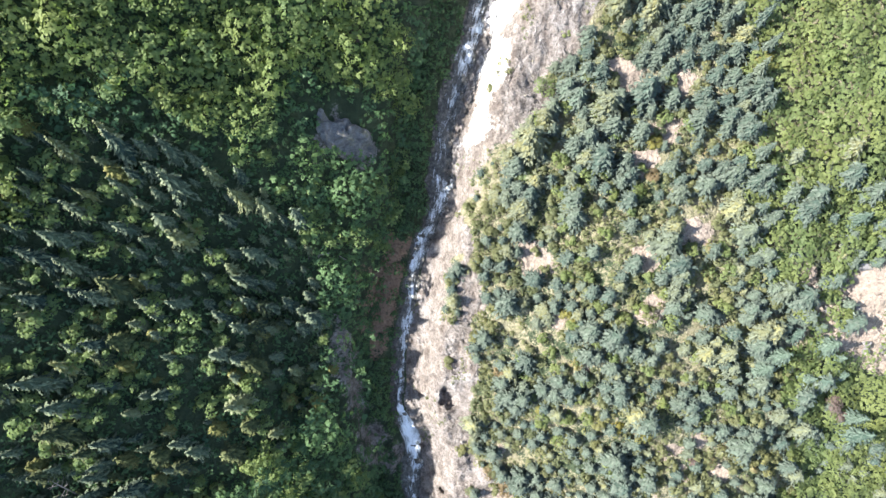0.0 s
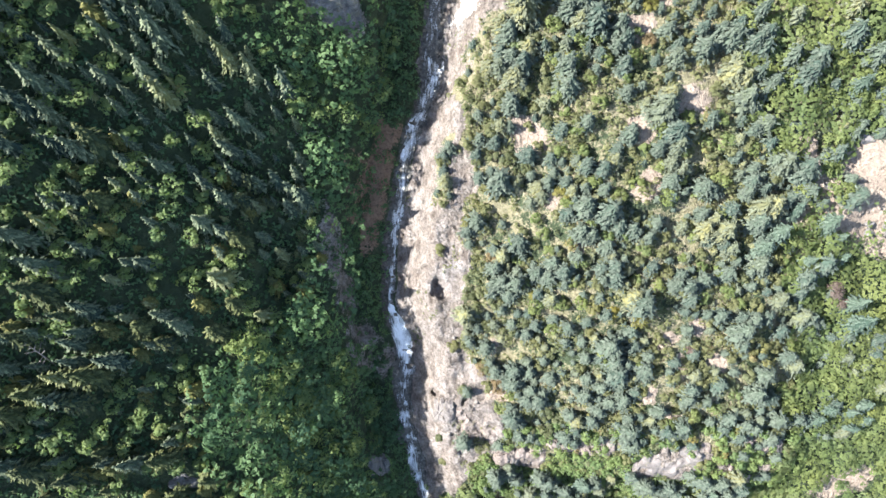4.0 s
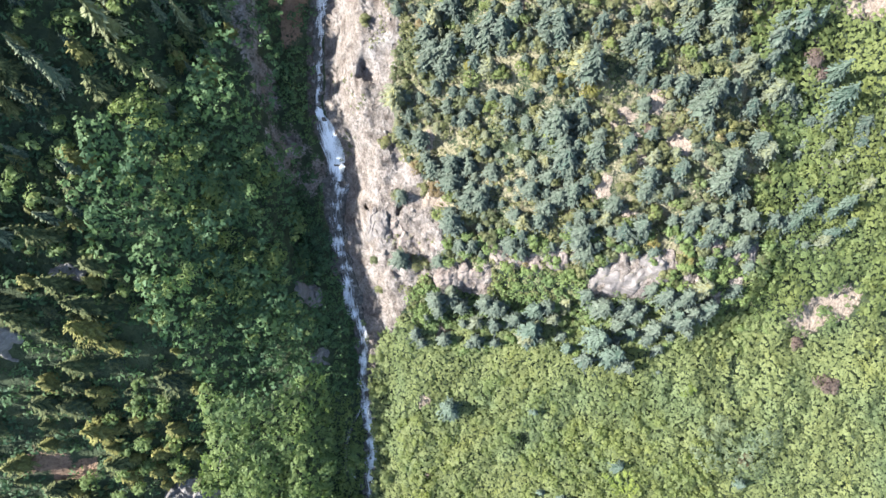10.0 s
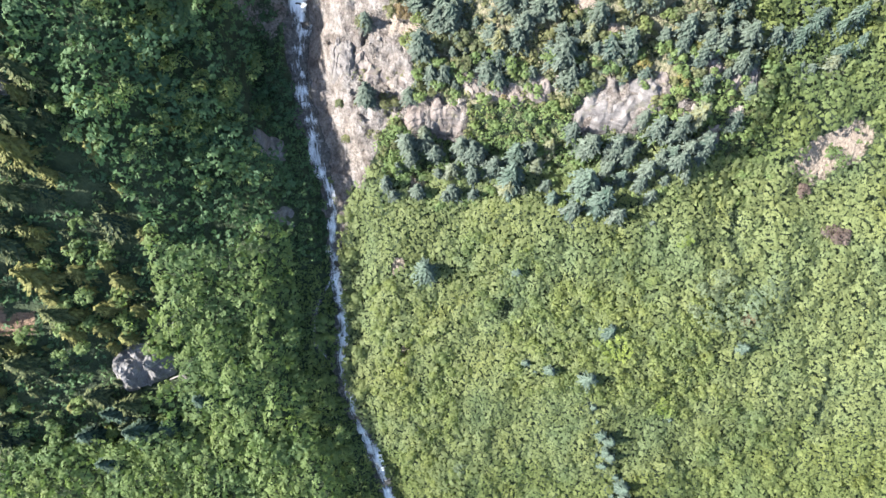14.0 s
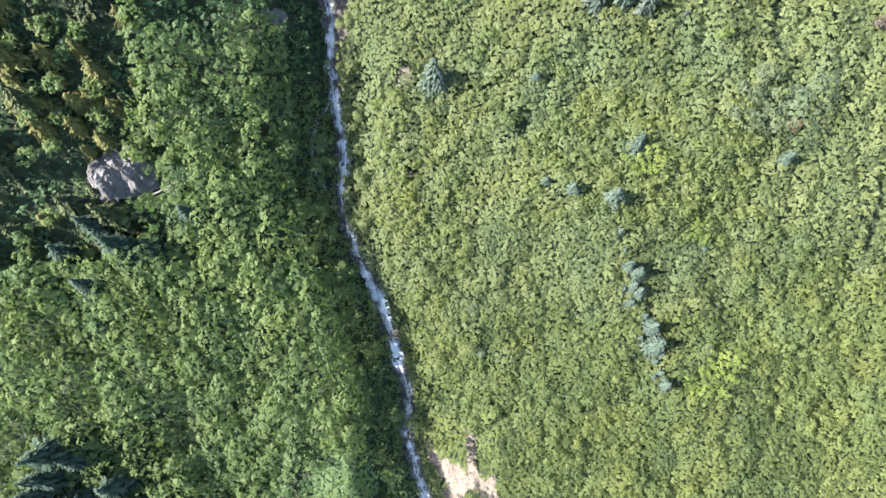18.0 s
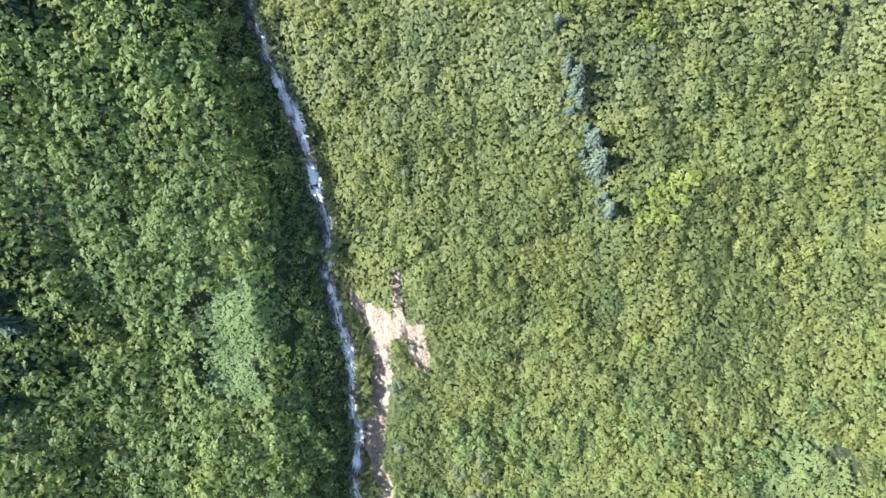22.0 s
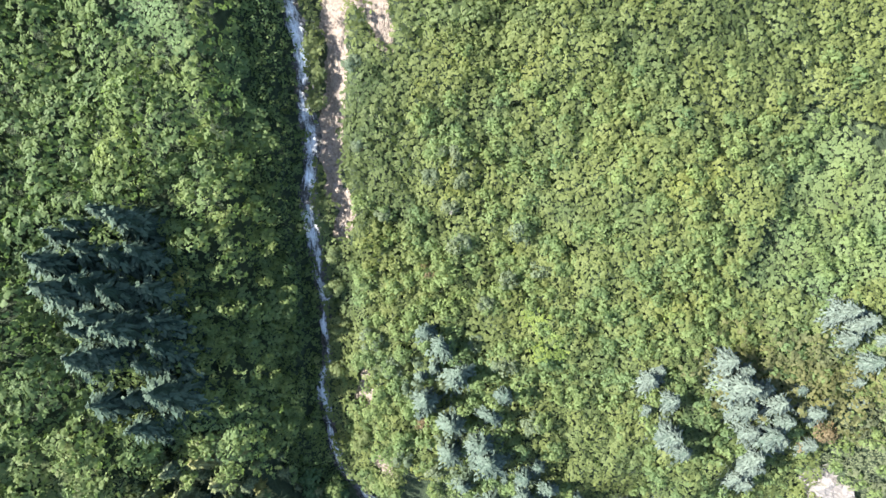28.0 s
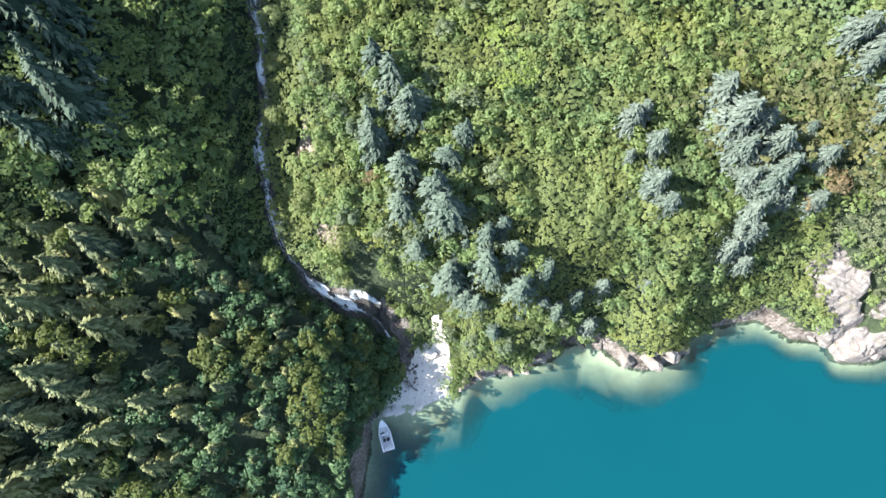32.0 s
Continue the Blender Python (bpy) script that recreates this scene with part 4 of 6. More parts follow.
crowns("lakeside_wood", "dark green broadleaf trees on the steep lake shore", SHADE_LEAF, WIDE, 2.7, lambda x, y: low_wood(x, y) * np.where(inside(x, y, LOW_FIRS), np.clip(0.05 + 0.7 * wave(x, y, 9, 96), 0, 0.4), 0.75), 1.6, 1.6, 20, 0.26, 97)
crowns("olive_lakeside_trees", "olive and golden broadleaf trees on the lake shore", OLIVE_LEAF, WIDE, 3.4, lambda x, y: low_wood(x, y) * np.clip(0.05 + 1.0 * wave(x, y, 7, 99) + 0.4 * (np.hypot(x - 22, y + 216) < 6), 0, 0.9), 1.7, 3.4, 22, 0.25, 100)
crowns("shore_shade_trees", "dark green trees leaning over the shaded end of the beach", SHADE_LEAF, (24, 31, -226, -211), 2.4, lambda x, y: (off_cascade(x, y) > 2.5) * (x < np.interp(y, [-226, -218, -211], [27.5, 28.8, 27.5])) * 1.0, 1.5, 2.0, 22, 0.25, 101)
canopy("shaded_broadleaf_trees", "dark green broadleaf trees beside the lower stream", "broadleaf trees", WOOD_LEAF, (-12, 12, -202, -143), lambda x, y: (inside(x, y, SHADY) & (x < stream_x(y) - 5)) * np.clip(0.8 + 0.7 * wave(x, y, 8, 90), 0, 1), 0.9, 1.6, 1.1, 900, 0.68, 8, 0.27)
crowns("slope_broadleaf_trees", "green broadleaf trees growing between the firs", WOOD_LEAF, WIDE, 3.4, lambda x, y: inside(x, y, FIR_SLOPE) * np.clip(np.where(y > -48, np.interp(y, [-10, 12], [0.35, -0.1]), 0.35) + 0.9 * wave(x, y, 10, 87), 0, 0.9), 1.5, 2.0, 20, 0.26, 87)
canopy("upper_broadleaf_trees", "rounded dark green broadleaf trees above the firs", "broadleaf trees", UPPER_LEAF, (-92, -2, 8, 84), lambda x, y: inside(x, y, UPPER_WOOD) * 1.0, 1.2, 1.8, 1.1, 840, 0.7, 8, 0.27)
canopy("middle_broadleaf_trees", "rounded green broadleaf trees in a hollow of the fir slope", "broadleaf trees", SHADE_LEAF, (-42, -18, -40, -10), lambda x, y: inside(x, y, MID_WOOD) * 1.0, 0.8, 1.7, 1.1, 830, 0.68, 8, 0.27)
crowns("lakeside_broadleaf_trees", "rounded green broadleaf trees on the lower sunny slope", WOOD_LEAF, WIDE, 3.0,
       lambda x, y: (~left_of(x, y) & (x > stream_x(y) + 4)) * np.clip(np.interp(y, [-220, -190, -178, -150, -120, -50, -44], [0.9, 0.75, 0.3, 0.08, 0.0, 0.0, 0]) * (0.7 + 0.9 * wave(x, y, 12, 91)), 0, 1), 1.6, 1.6, 17, 0.26, 92)
canopy("lower_broadleaf_trees", "rounded green broadleaf trees beside the stream", "broadleaf trees", WOOD_LEAF, (-68, 12, -204, -88),
       lambda x, y: (left_of(x, y) & (x < stream_x(y) - 6) & (y < -90) & ~inside(x, y, LOW_FIRS) & (patch(x, y, FERNS, 2) < 0.3) & (y > -202) & ~inside(x, y, SHADY)) * 1.0, 1.4, 1.6, 1.1, 880, 0.68, 8, 0.27)

wood_edge = lambda x, y: np.clip(0.8 + 0.5 * wave(x, y, 9, 110), 0.2, 1)
crowns("lower_tree_crowns", "taller rounded broadleaf trees above the lower wood", WOOD_LEAF, (-68, 12, -204, -88), 3.2,
       lambda x, y: (left_of(x, y) & (x < stream_x(y) - 8) & (y < -90) & ~inside(x, y, LOW_FIRS) & (patch(x, y, FERNS, 4) < 0.1) & ~inside(x, y, SHADY) & (y > -202)) * 0.55 * wood_edge(x, y), 2.0, 2.8, 20, 0.25, 111)
crowns("upper_tree_crowns", "taller rounded broadleaf trees above the firs", UPPER_LEAF, (-92, -2, 8, 84), 3.3, lambda x, y: inside(x, y, UPPER_WOOD) * wood_edge(x, y), 2.2, 3.2, 24, 0.24, 112)
crowns("gully_tree_crowns", "taller green broadleaf trees along the gully", WOOD_LEAF, (-60, 2, -94, 64), 3.2,
       lambda x, y: (left_of(x, y) & (x < stream_x(y) - 7.5) & (y < 62) & (y > -92) & ~inside(x, y, UPPER_WOOD) & ~inside(x, y, FIR_SLOPE)) * np.clip(0.22 + 0.9 * wave(x, y, 10, 113), 0, 0.95), 1.8, 3.4, 22, 0.24, 114)
# paler leaf and extra height stand for sun on these gully crowns
crowns("sunlit_gully_trees", "sunlit pale green broadleaf trees in the gully", UPPER_LEAF, (-44, -14, -44, -6), 3.0, lambda x, y: spot(x, y, [(-22, -30, 4.5), (-24, -36, 4), (-27, -23, 3.5), (-26, -29, 3), (-34, -14, 3)], 0.8) * 0.9, 1.9, 4.2, 24, 0.24, 118)
# same paler leaf here: sunlight on the bank trees put into the colour
crowns("sunlit_stream_trees", "sunlit green broadleaf trees on the bank of the lower stream", UPPER_LEAF, (-14, 10, -200, -150), 3.2, lambda x, y: (x < stream_x(y) - 4) * (x > -9 + 3 * wave(x, y, 8, 144)) * np.clip(0.45 + 0.9 * wave(x, y, 9, 145), 0, 0.9), 1.8, 4.6, 24, 0.24, 119)
crowns("thicket_tree_clumps", "rounded clumps of taller alders in the thicket", ALDER_LEAF, (6, 118, -172, -52), 2.7, lambda x, y: thick_growth(x, y) * (x > stream_x(y) + 5) * np.clip(-0.12 + 1.3 * wave(x, 0.7 * y, 13, 150) + 0.5 * np.exp(-((x - stream_x(y) - 12) / 5) ** 2) * (y < -60) * (y > -116), 0, 0.9), 1.7, 1.5, 18, 0.25, 151)
crowns("upper_thicket_crowns", "taller bright green shrubs on the upper slope", BRIGHT_LEAF, (48, 100, -46, 82), 4.0, lambda x, y: in_bright(x, y) * np.clip(0.3 + 0.8 * wave(x, y, 9, 115), 0, 0.9), 1.5, 1.4, 22, 0.23, 116)

canopy("dry_herbs", "pale dry herbs and low shrubs above the shore rocks", "herbs", DRY_LEAF, (90, 128, -218, -183), lambda x, y: inside(x, y, DRY_HERBS) * np.clip(0.8 + 0.5 * wave(x, y, 5, 120), 0, 1), 0.5, 1.6, 0.5, 920, 0.7, 10, 0.21, 0.8, 0.8, 0.6)
streamside = lambda x, y: (x > stream_x(y) + 6) * np.interp(x - stream_x(y), [6, 12, 26, 40], [0.5, 1, 0.8, 0]) * np.interp(y, [-215, -208, -176, -160], [0.8, 1, 0.8, 0])
crowns("streamside_dark_trees", "darker green broadleaf trees on the lower slope", WOOD_LEAF, (18, 70, -216, -158), 3.4, lambda x, y: streamside(x, y) * np.clip(0.35 + 0.8 * wave(x, y, 8, 121), 0, 0.9), 1.7, 3.0, 24, 0.23, 122)
crowns("grey_green_trees", "grey-green willows on the lower slope", GREY_LEAF, (18, 70, -216, -158), 4.6, lambda x, y: streamside(x, y) * 0.22, 1.5, 2.8, 24, 0.22, 123)
RUSSET = [(74, -182), (83, -179.5), (99, -181.5), (103, -186), (99, -194.5), (88, -188), (78, -189)]
canopy("russet_shrubs", "olive-brown shrubs above the silvery firs", "shrubs", RUSSET_LEAF, (70, 108, -200, -176), lambda x, y: 0.8 * patch(x, y, RUSSET, 3), 1.5, 1.3, 0.5, 1000, 0.58, 7, 0.25, 0.72, 0.6, 0.75)
canopy("lime_shrubs", "lime-yellow shrubs in the green thicket", "shrubs", LIME_LEAF, (40, 80, -190, -46), lambda x, y: 0.85 * spot(x, y, [(49.7, -74.1, 2.2), (66, -108.8, 4), (60.4, -85, 2.6), (62.8, -54.6, 1.6), (50, -181, 2.6), (48, -176, 2)], 0.7), 1.3, 2.0, 0.8, 940, 0.7, 10, 0.2, 0.85, 0.85, 0.6)
canopy("grey_shrubs", "grey-green shrubs in the thicket", "shrubs", GREY_LEAF, (60, 84, -82, -56), lambda x, y: 0.7 * spot(x, y, [(74.2, -67.1, 4.2), (68, -68, 3), (78, -64, 2.5)], 0.7), 1.3, 2.0, 0.8, 960, 0.7, 10, 0.2, 0.85, 0.85, 0.6)
canopy("clearing_shrubs", "pale green shrubs in a clearing of the fir wood", "shrubs", MEADOW_LEAF, (-36, -6, -218, -190), lambda x, y: spot(x, y, CLEARING, 0.6), 0.9, 2.4, 1.0, 980, 0.75, 11, 0.21, 0.75, 0.7, 0.7)
crowns("lower_slope_trees", "green broadleaf trees scattered over the lower thicket", WOOD_LEAF, (28, 84, -190, -136), 3.4, lambda x, y: (x > stream_x(y) + 12) * np.interp(y, [-188, -175, -150, -138], [0.5, 0.5, 0.35, 0]) * np.clip(0.6 + 0.9 * wave(x, y, 11, 125), 0, 1), 1.6, 1.7, 20, 0.24, 126)



# ---- conifers ----
def bough_set(height, radius, whorls, per, seed, droop=0.3, full=0.85, wild=0.3, flake=0.26):
    """The crown of a conifer as triangles: a ragged dense core, and whorls of drooping boughs set with small sprays of needles flake metres long."""
    r = np.random.default_rng(seed)
    V, F, T = [], [], []
    rings, ribs = 7, 2 * per
    for i in range(rings):
        u = i / (rings - 1)
        reach = 0.8 * radius * (1 - u) ** full + 0.03
        for k in range(ribs):
            a = 6.283 * k / ribs + 0.5 * i
            far = reach * ((1.0 if k % 2 else 0.62) + r.uniform(-0.12, 0.12))
            V.append(np.array([math.cos(a) * far, math.sin(a) * far, height * (0.09 + 0.84 * u) - (0.35 if k % 2 else 0.0) * far * droop]))
            # core keeps tint 0, the darkest colour, for shade inside the crown
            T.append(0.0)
    for i in range(rings - 1):
        for k in range(ribs):
            a, b = i * ribs + k, i * ribs + (k + 1) % ribs
            F += [(a, b, b + ribs), (a, b + ribs, a + ribs)]
    for i in range(whorls):
        u = i / (whorls - 1)
        z = height * (0.1 + 0.86 * u ** 0.92)
        reach = radius * (1 - u) ** full + 0.09 * radius
        turn, lobe, swell = r.uniform(0, 6.28), r.uniform(0, 6.28), r.uniform(1 - wild * 0.4, 1 + wild * 0.4)
        for k in range(per if u < 0.75 else max(per - 2, 4)):
            a = turn + 6.283 * k / per + r.uniform(-0.3, 0.3)
            L = reach * swell * r.uniform(0.8 - wild * 0.3, 1.1 + wild * 0.3) * (1 + 0.6 * wild * math.sin(2 * a + lobe))
            if r.uniform() < wild * 0.2:
                continue
            out, side = np.array([math.cos(a), math.sin(a), 0]), np.array([-math.sin(a), math.cos(a), 0])
            root = np.array([0, 0, z + r.uniform(-0.03, 0.03) * height])
            fall = droop * r.uniform(0.7, 1.3)
            count = max(3, int(round(1.5 + 1.15 * L / flake)))
            for j in range(count):
                s = 0.38 + 0.64 * (j + r.uniform(0.1, 0.9)) / count
                w = r.uniform(-1, 1) * 0.2 * min(1.0, 2.2 * (1.15 - s))
                at = root + out * L * s + side * w * L + np.array([0, 0, (0.12 * s - fall * s * s - abs(w) * 0.3) * L + r.uniform(-0.06, 0.06)])
                line = unit(out + side * (2.6 * w + r.uniform(-0.45, 0.45)) + np.array([0, 0, 0.1 - 2 * fall * s + r.uniform(-0.25, 0.25)]))
                wing = unit(np.cross(line, out * 0.55 + np.array([0, 0, 0.85]) + r.normal(0, 0.28, 3)))
                far = flake * r.uniform(0.75, 1.3) * (0.75 + 0.25 * min(L, 1.2))
                b = len(V)
                V += [at + line * far * 1.05, at - line * far * 0.65 + wing * far * 0.5, at - line * far * 0.65 - wing * far * 0.5]
                # tint grows outwards, so sun on the tips is in the colour
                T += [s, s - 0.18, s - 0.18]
                F += [(b, b + 1, b + 2)]
    b = len(V)
    V += [np.array([0.05 * radius, 0, height * 0.9]), np.array([-0.03 * radius, 0.05 * radius, height * 0.9]), np.array([-0.03 * radius, -0.05 * radius, height * 0.9]), np.array([0, 0, height])]
    T += [0.5, 0.5, 0.5, 1.0]
    F += [(b, b + 1, b + 3), (b + 1, b + 2, b + 3), (b + 2, b, b + 3)]
    return np.array(V), np.array(F), np.clip(np.array(T), 0, 1)


def trunk_mesh(height, thick):
    bm = bmesh.new()
    bmesh.ops.create_cone(bm, cap_ends=True, segments=7, radius1=thick, radius2=thick * 0.15, depth=height * 0.97 + 0.5, matrix=Matrix.Translation((0, 0, height * 0.485 - 0.25)))
    return bm


def conifer(name, height, radius, whorls, per, seed, mat, label, group, droop=0.3, full=0.85, wild=0.3, flake=0.3):
    root = new(name)
    tagged(root, label, "tree", group)
    part("trunk", trunk_mesh(height, 0.02 * height), BARK, root)
    V, F, T = bough_set(height, radius, whorls, per, seed, droop, full, wild, flake)
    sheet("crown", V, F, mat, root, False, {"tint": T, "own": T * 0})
    return root, (V, F, T)


def stand(x, y, size, r, lean=3.0):
    """The pose of a tree on the ground, with a height factor of its own."""
    z = float(ground(x, y)) - 0.1
    s = size * r.uniform(0.8, 1.2)
    return Matrix.LocRotScale((x, y, z), Euler((radians(r.normal(0, lean)), radians(r.normal(0, lean)), r.uniform(0, 6.28))), (s * r.uniform(0.9, 1.1), s * r.uniform(0.9, 1.1), s))


def forest(kinds, places, sizes, seed, limit, rest_name, rest_label, mat):
    """The first of the places get trees of their own, the others are joined into one wood."""
    r = np.random.default_rng(seed)
    V, F, T, O, at = [], [], [], [], 0
    used = set()
    for i, (x, y) in enumerate(places):
        k = int(r.integers(len(kinds)))
        m = stand(x, y, sizes[i], r)
        root, (v, f, t) = kinds[k]
        if i < limit:
            if k in used:
                copy_thing(root, m)
            else:
                root.matrix_basis = m
                used.add(k)
        else:
            a = np.array(m)
            V.append(v @ a[:3, :3].T + a[:3, 3]), F.append(f + at), T.append(t), O.append(np.full(len(t), r.uniform()))
            at += len(v)
    if V:
        tagged(sheet(rest_name, np.concatenate(V), np.concatenate(F), mat, None, False, {"tint": np.concatenate(T), "own": np.concatenate(O)}), rest_label, "trees", kind="stuff")


def shuffled(x, y, seed):
    i = np.random.default_rng(seed).permutation(len(x))
    return np.stack([x[i], y[i]], 1)


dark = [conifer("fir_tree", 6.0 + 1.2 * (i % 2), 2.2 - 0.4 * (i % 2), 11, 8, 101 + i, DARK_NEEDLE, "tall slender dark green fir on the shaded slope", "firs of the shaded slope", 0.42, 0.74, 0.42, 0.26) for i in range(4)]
gold = [conifer("golden_fir_tree", 6.4, 2.1, 11, 8, 111 + i, GOLD_NEEDLE, "fir with olive and golden boughs on the shaded slope", "golden firs", 0.42, 0.74, 0.42, 0.26) for i in range(2)]
young = [conifer("young_fir_tree", 3.7 + 0.5 * (i % 3), 1.95 - 0.15 * (i % 2), 9, 8, 121 + i, YOUNG_NEEDLE, "young grey-green fir on the sunny slope", "young firs", 0.3, 0.58, 0.3, 0.23) for i in range(4)]
silver = [conifer("blue_spruce_tree", 7.6, 2.2, 13, 9, 131 + i, SILVER_NEEDLE, "blue-grey fir standing in green shrubs", "blue-grey firs", 0.42, 0.78, 0.35, 0.27) for i in range(3)]

clear_left = lambda x, y: open_ground(x, y) * seen(x, y) * (x < stream_x(y) - 6)
slender = [conifer("slender_fir_tree", 8.0, 1.6, 12, 6, 181 + i, UPPER_NEEDLE, "slender spire-shaped fir in the upper wood", "slender firs of the upper wood", 0.55, 0.85, 0.3, 0.26) for i in range(3)]
x, y = darts((-92, -18, -34, 46), 2.5, lambda x, y: clear_left(x, y) * inside(x, y, FIR_SLOPE) * (0.12 + 0.88 * step((y - 2) / 10)) * np.clip(0.85 + 0.5 * wave(x, y, 9, 66), 0.2, 1), 146)
p = shuffled(x, y, 5)
forest(slender, p, np.random.default_rng(16).uniform(0.4, 1.25, len(p)), 3, 120, "upper_fir_wood", "slender dark firs standing close on the upper slope", UPPER_NEEDLE)
x, y = darts(WIDE, 3.2, lambda x, y: (y < 16) * clear_left(x, y) * inside(x, y, FIR_SLOPE) * np.where(inside(x, y, MID_WOOD) | (np.hypot((x + 39) / 7, (y + 66) / 9) < 1), 0.1, np.clip(0.55 + 0.75 * wave(x, y, 10, 62), 0.1, 1)), 141)
p = shuffled(x, y, 1)
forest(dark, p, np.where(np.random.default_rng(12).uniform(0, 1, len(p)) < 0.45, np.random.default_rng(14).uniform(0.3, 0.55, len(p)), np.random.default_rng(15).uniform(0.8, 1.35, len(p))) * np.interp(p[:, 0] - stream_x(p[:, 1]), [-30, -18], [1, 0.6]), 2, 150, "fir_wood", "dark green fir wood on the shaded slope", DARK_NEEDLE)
x, y = darts(WIDE, 2.75, lambda x, y: clear_left(x, y) * np.maximum(inside(x, y, LOW_FIRS) * (1 - spot(x, y, CLEARING, 0.4)), 0.45 * (low_wood(x, y) > 0) * (x < 19) * (x > -8)) * (off_shore(x, y) > 4) * np.clip(0.85 - 0.6 * wave(x, y, 9, 96), 0.25, 0.98), 142)
p = shuffled(x, y, 3)
forest([conifer("fir_tree", 7.2, 2.2, 11, 7, 151 + i, OLIVE_NEEDLE, "dark green fir in the wood above the lake", "firs above the lake", 0.5, 0.85, 0.3, 0.32) for i in range(3)], p, np.random.default_rng(13).uniform(0.55, 1.2, len(p)) * np.interp(p[:, 0], [-10, 8], [1, 0.6]), 4, 120, "lakeside_fir_wood", "dark green fir wood above the lake", OLIVE_NEEDLE)
CLUSTER = [(-20, -166.2), (-17.1, -164), (-14.1, -161.8), (-11.7, -163.4), (-20, -170), (-16.6, -168.4), (-13.2, -168), (-10.4, -169), (-19.2, -173.5), (-15.8, -173), (-12.6, -174), (-9.4, -173), (-17.3, -177.6), (-14.1, -178), (-10.8, -177.6), (-7.8, -177.4),
           (-13.5, -182), (-10.3, -182.6), (-7.4, -181.6), (-16.8, -182), (-12, -187), (-8, -187), (-16, -187.5), (-10, -191)]
WEST = [(-51.4, -123.3), (-47.7, -127.1), (-41.5, -125.3), (-50.6, -134.7), (-44.6, -134.9), (-37.7, -129.2), (-53.5, -130.8), (-47.1, -140.5), (-49.6, -117.8), (-41.8, -140.7), (-56.1, -138.3), (-45.5, -121), (-54, -126), (-39, -135)]
CLUSTER = [(x + 1.8, y) for x, y in CLUSTER]
CLUSTER += WEST + [(-40.7, -92.8), (-34.4, -87), (-30.6, -86.7), (-24.5, -82), (-44, -88), (-38, -84)]
forest([conifer("fir_tree", 9.5, 2.6, 15, 9, 161 + i, BLUE_NEEDLE, "large dark blue-green fir in a dense clump", "clump of large firs", 0.5, 0.85, 0.3, 0.32) for i in range(2)], CLUSTER, [1.15 if q[1] < -150 else 1.0 if q[1] < -110 else 0.7 for q in CLUSTER], 5, 99, "", "", DARK_NEEDLE)
GOLDEN = [(-39.1, -70), (-35.5, -71.3), (-40.1, -64), (-38.3, -72.9), (-42, -68), (-36, -66), (-44, -62), (-46, -56), (-41, -58), (-33, -67), (-43, -71), (-37, -60), (-41, -61.5), (-44.5, -66), (-34.5, -63), (-38, -67), (-52, 4), (-30, -2), (-26, -38), (-50, -22), (-57, -35), (-33, 10), (-22, 4)]
x, y = darts(WIDE, 7.0, lambda x, y: clear_left(x, y) * inside(x, y, FIR_SLOPE) * 0.8, 144)
GOLDEN += list(zip(x.tolist(), y.tolist()))[:40]
x, y = darts(WIDE, 5.0, lambda x, y: clear_left(x, y) * (low_wood(x, y) > 0) * (off_shore(x, y) > 4) * (x < 16) * 0.8, 145)
GOLDEN += list(zip(x.tolist(), y.tolist()))[:60]
forest(gold, GOLDEN, [0.85 if q[1] > -190 else 0.65 for q in GOLDEN], 6, 130, "", "", GOLD_NEEDLE)

x, y = darts(WIDE, 2.0, lambda x, y: open_ground(x, y) * seen(x, y) * np.maximum(on_flank(x, y), 0.16 * (in_bright(x, y) & (x < 92) & (y < 40) & (y > -30))) * (y > -32 + 2.5 * wave(x, y, 5, 63)) * np.clip(0.6 + 0.9 * wave(x, y, 7, 61) + 0.5 * wave(x, y, 3.5, 64), 0.04, 0.97) * (1 - spot(x, y, PINK, 0.5)), 143)
p = shuffled(x, y, 7)
forest(young, p, np.clip(np.random.default_rng(8).normal(0.95, 0.3, len(p)), 0.4, 1.55) * np.interp(p[:, 1], [-30, 0, 25, 60], [0.9, 0.95, 1.0, 1.05]), 8, 290, "young_fir_wood", "young grey-green firs on the sunny slope", YOUNG_NEEDLE)
EDGE = [(52, 34), (52.5, 38), (51, 42), (53, 46), (51.5, 50), (52.5, 54), (51, 58), (53, 61), (49.5, 47), (54, 30), (55.5, 27)]
forest([conifer("edge_fir_tree", 9.0, 2.1, 13, 8, 191, YOUNG_NEEDLE, "tall grey-green fir at the edge of the young wood", "tall firs at the edge", 0.45, 0.8, 0.3, 0.29)], EDGE, np.full(len(EDGE), 0.9), 19, 99, "", "", YOUNG_NEEDLE)
UNDER_CLIFF = [(9, -45, .7), (13, -38.6, .7), (11, -42, .6), (19.5, -46.4, .5), (22.8, -39, .85), (18, -39.5, .65), (32, -41, .95), (31.5, -45, 1), (28, -42, .7), (25.5, -40, .6), (36, -42, .6), (44.4, -40, .85), (48, -41.5, .8), (39, -47.7, 1.1), (44.3, -45.8, .95), (46.5, -49, 1.15),
               (50.6, -45, .95), (50.6, -41.8, .7), (55.8, -48, .75), (58.2, -42, 1), (61, -41, .8), (64, -40.5, .7), (50, -51, .85), (56.6, -52.2, .55), (42, -50, .8), (53.5, -46, .6), (68, -38, .7), (15.7, -37, .5), (6.6, -21.2, .6), (6.2, -31.7, .8), (62, -33.5, .7), (67.5, -30.5, .6)]
x, y = darts((10, 64, -46.5, -37.5), 3.0, lambda x, y: np.clip(0.55 + 0.7 * wave(x, y, 7, 142), 0, 0.9), 147)
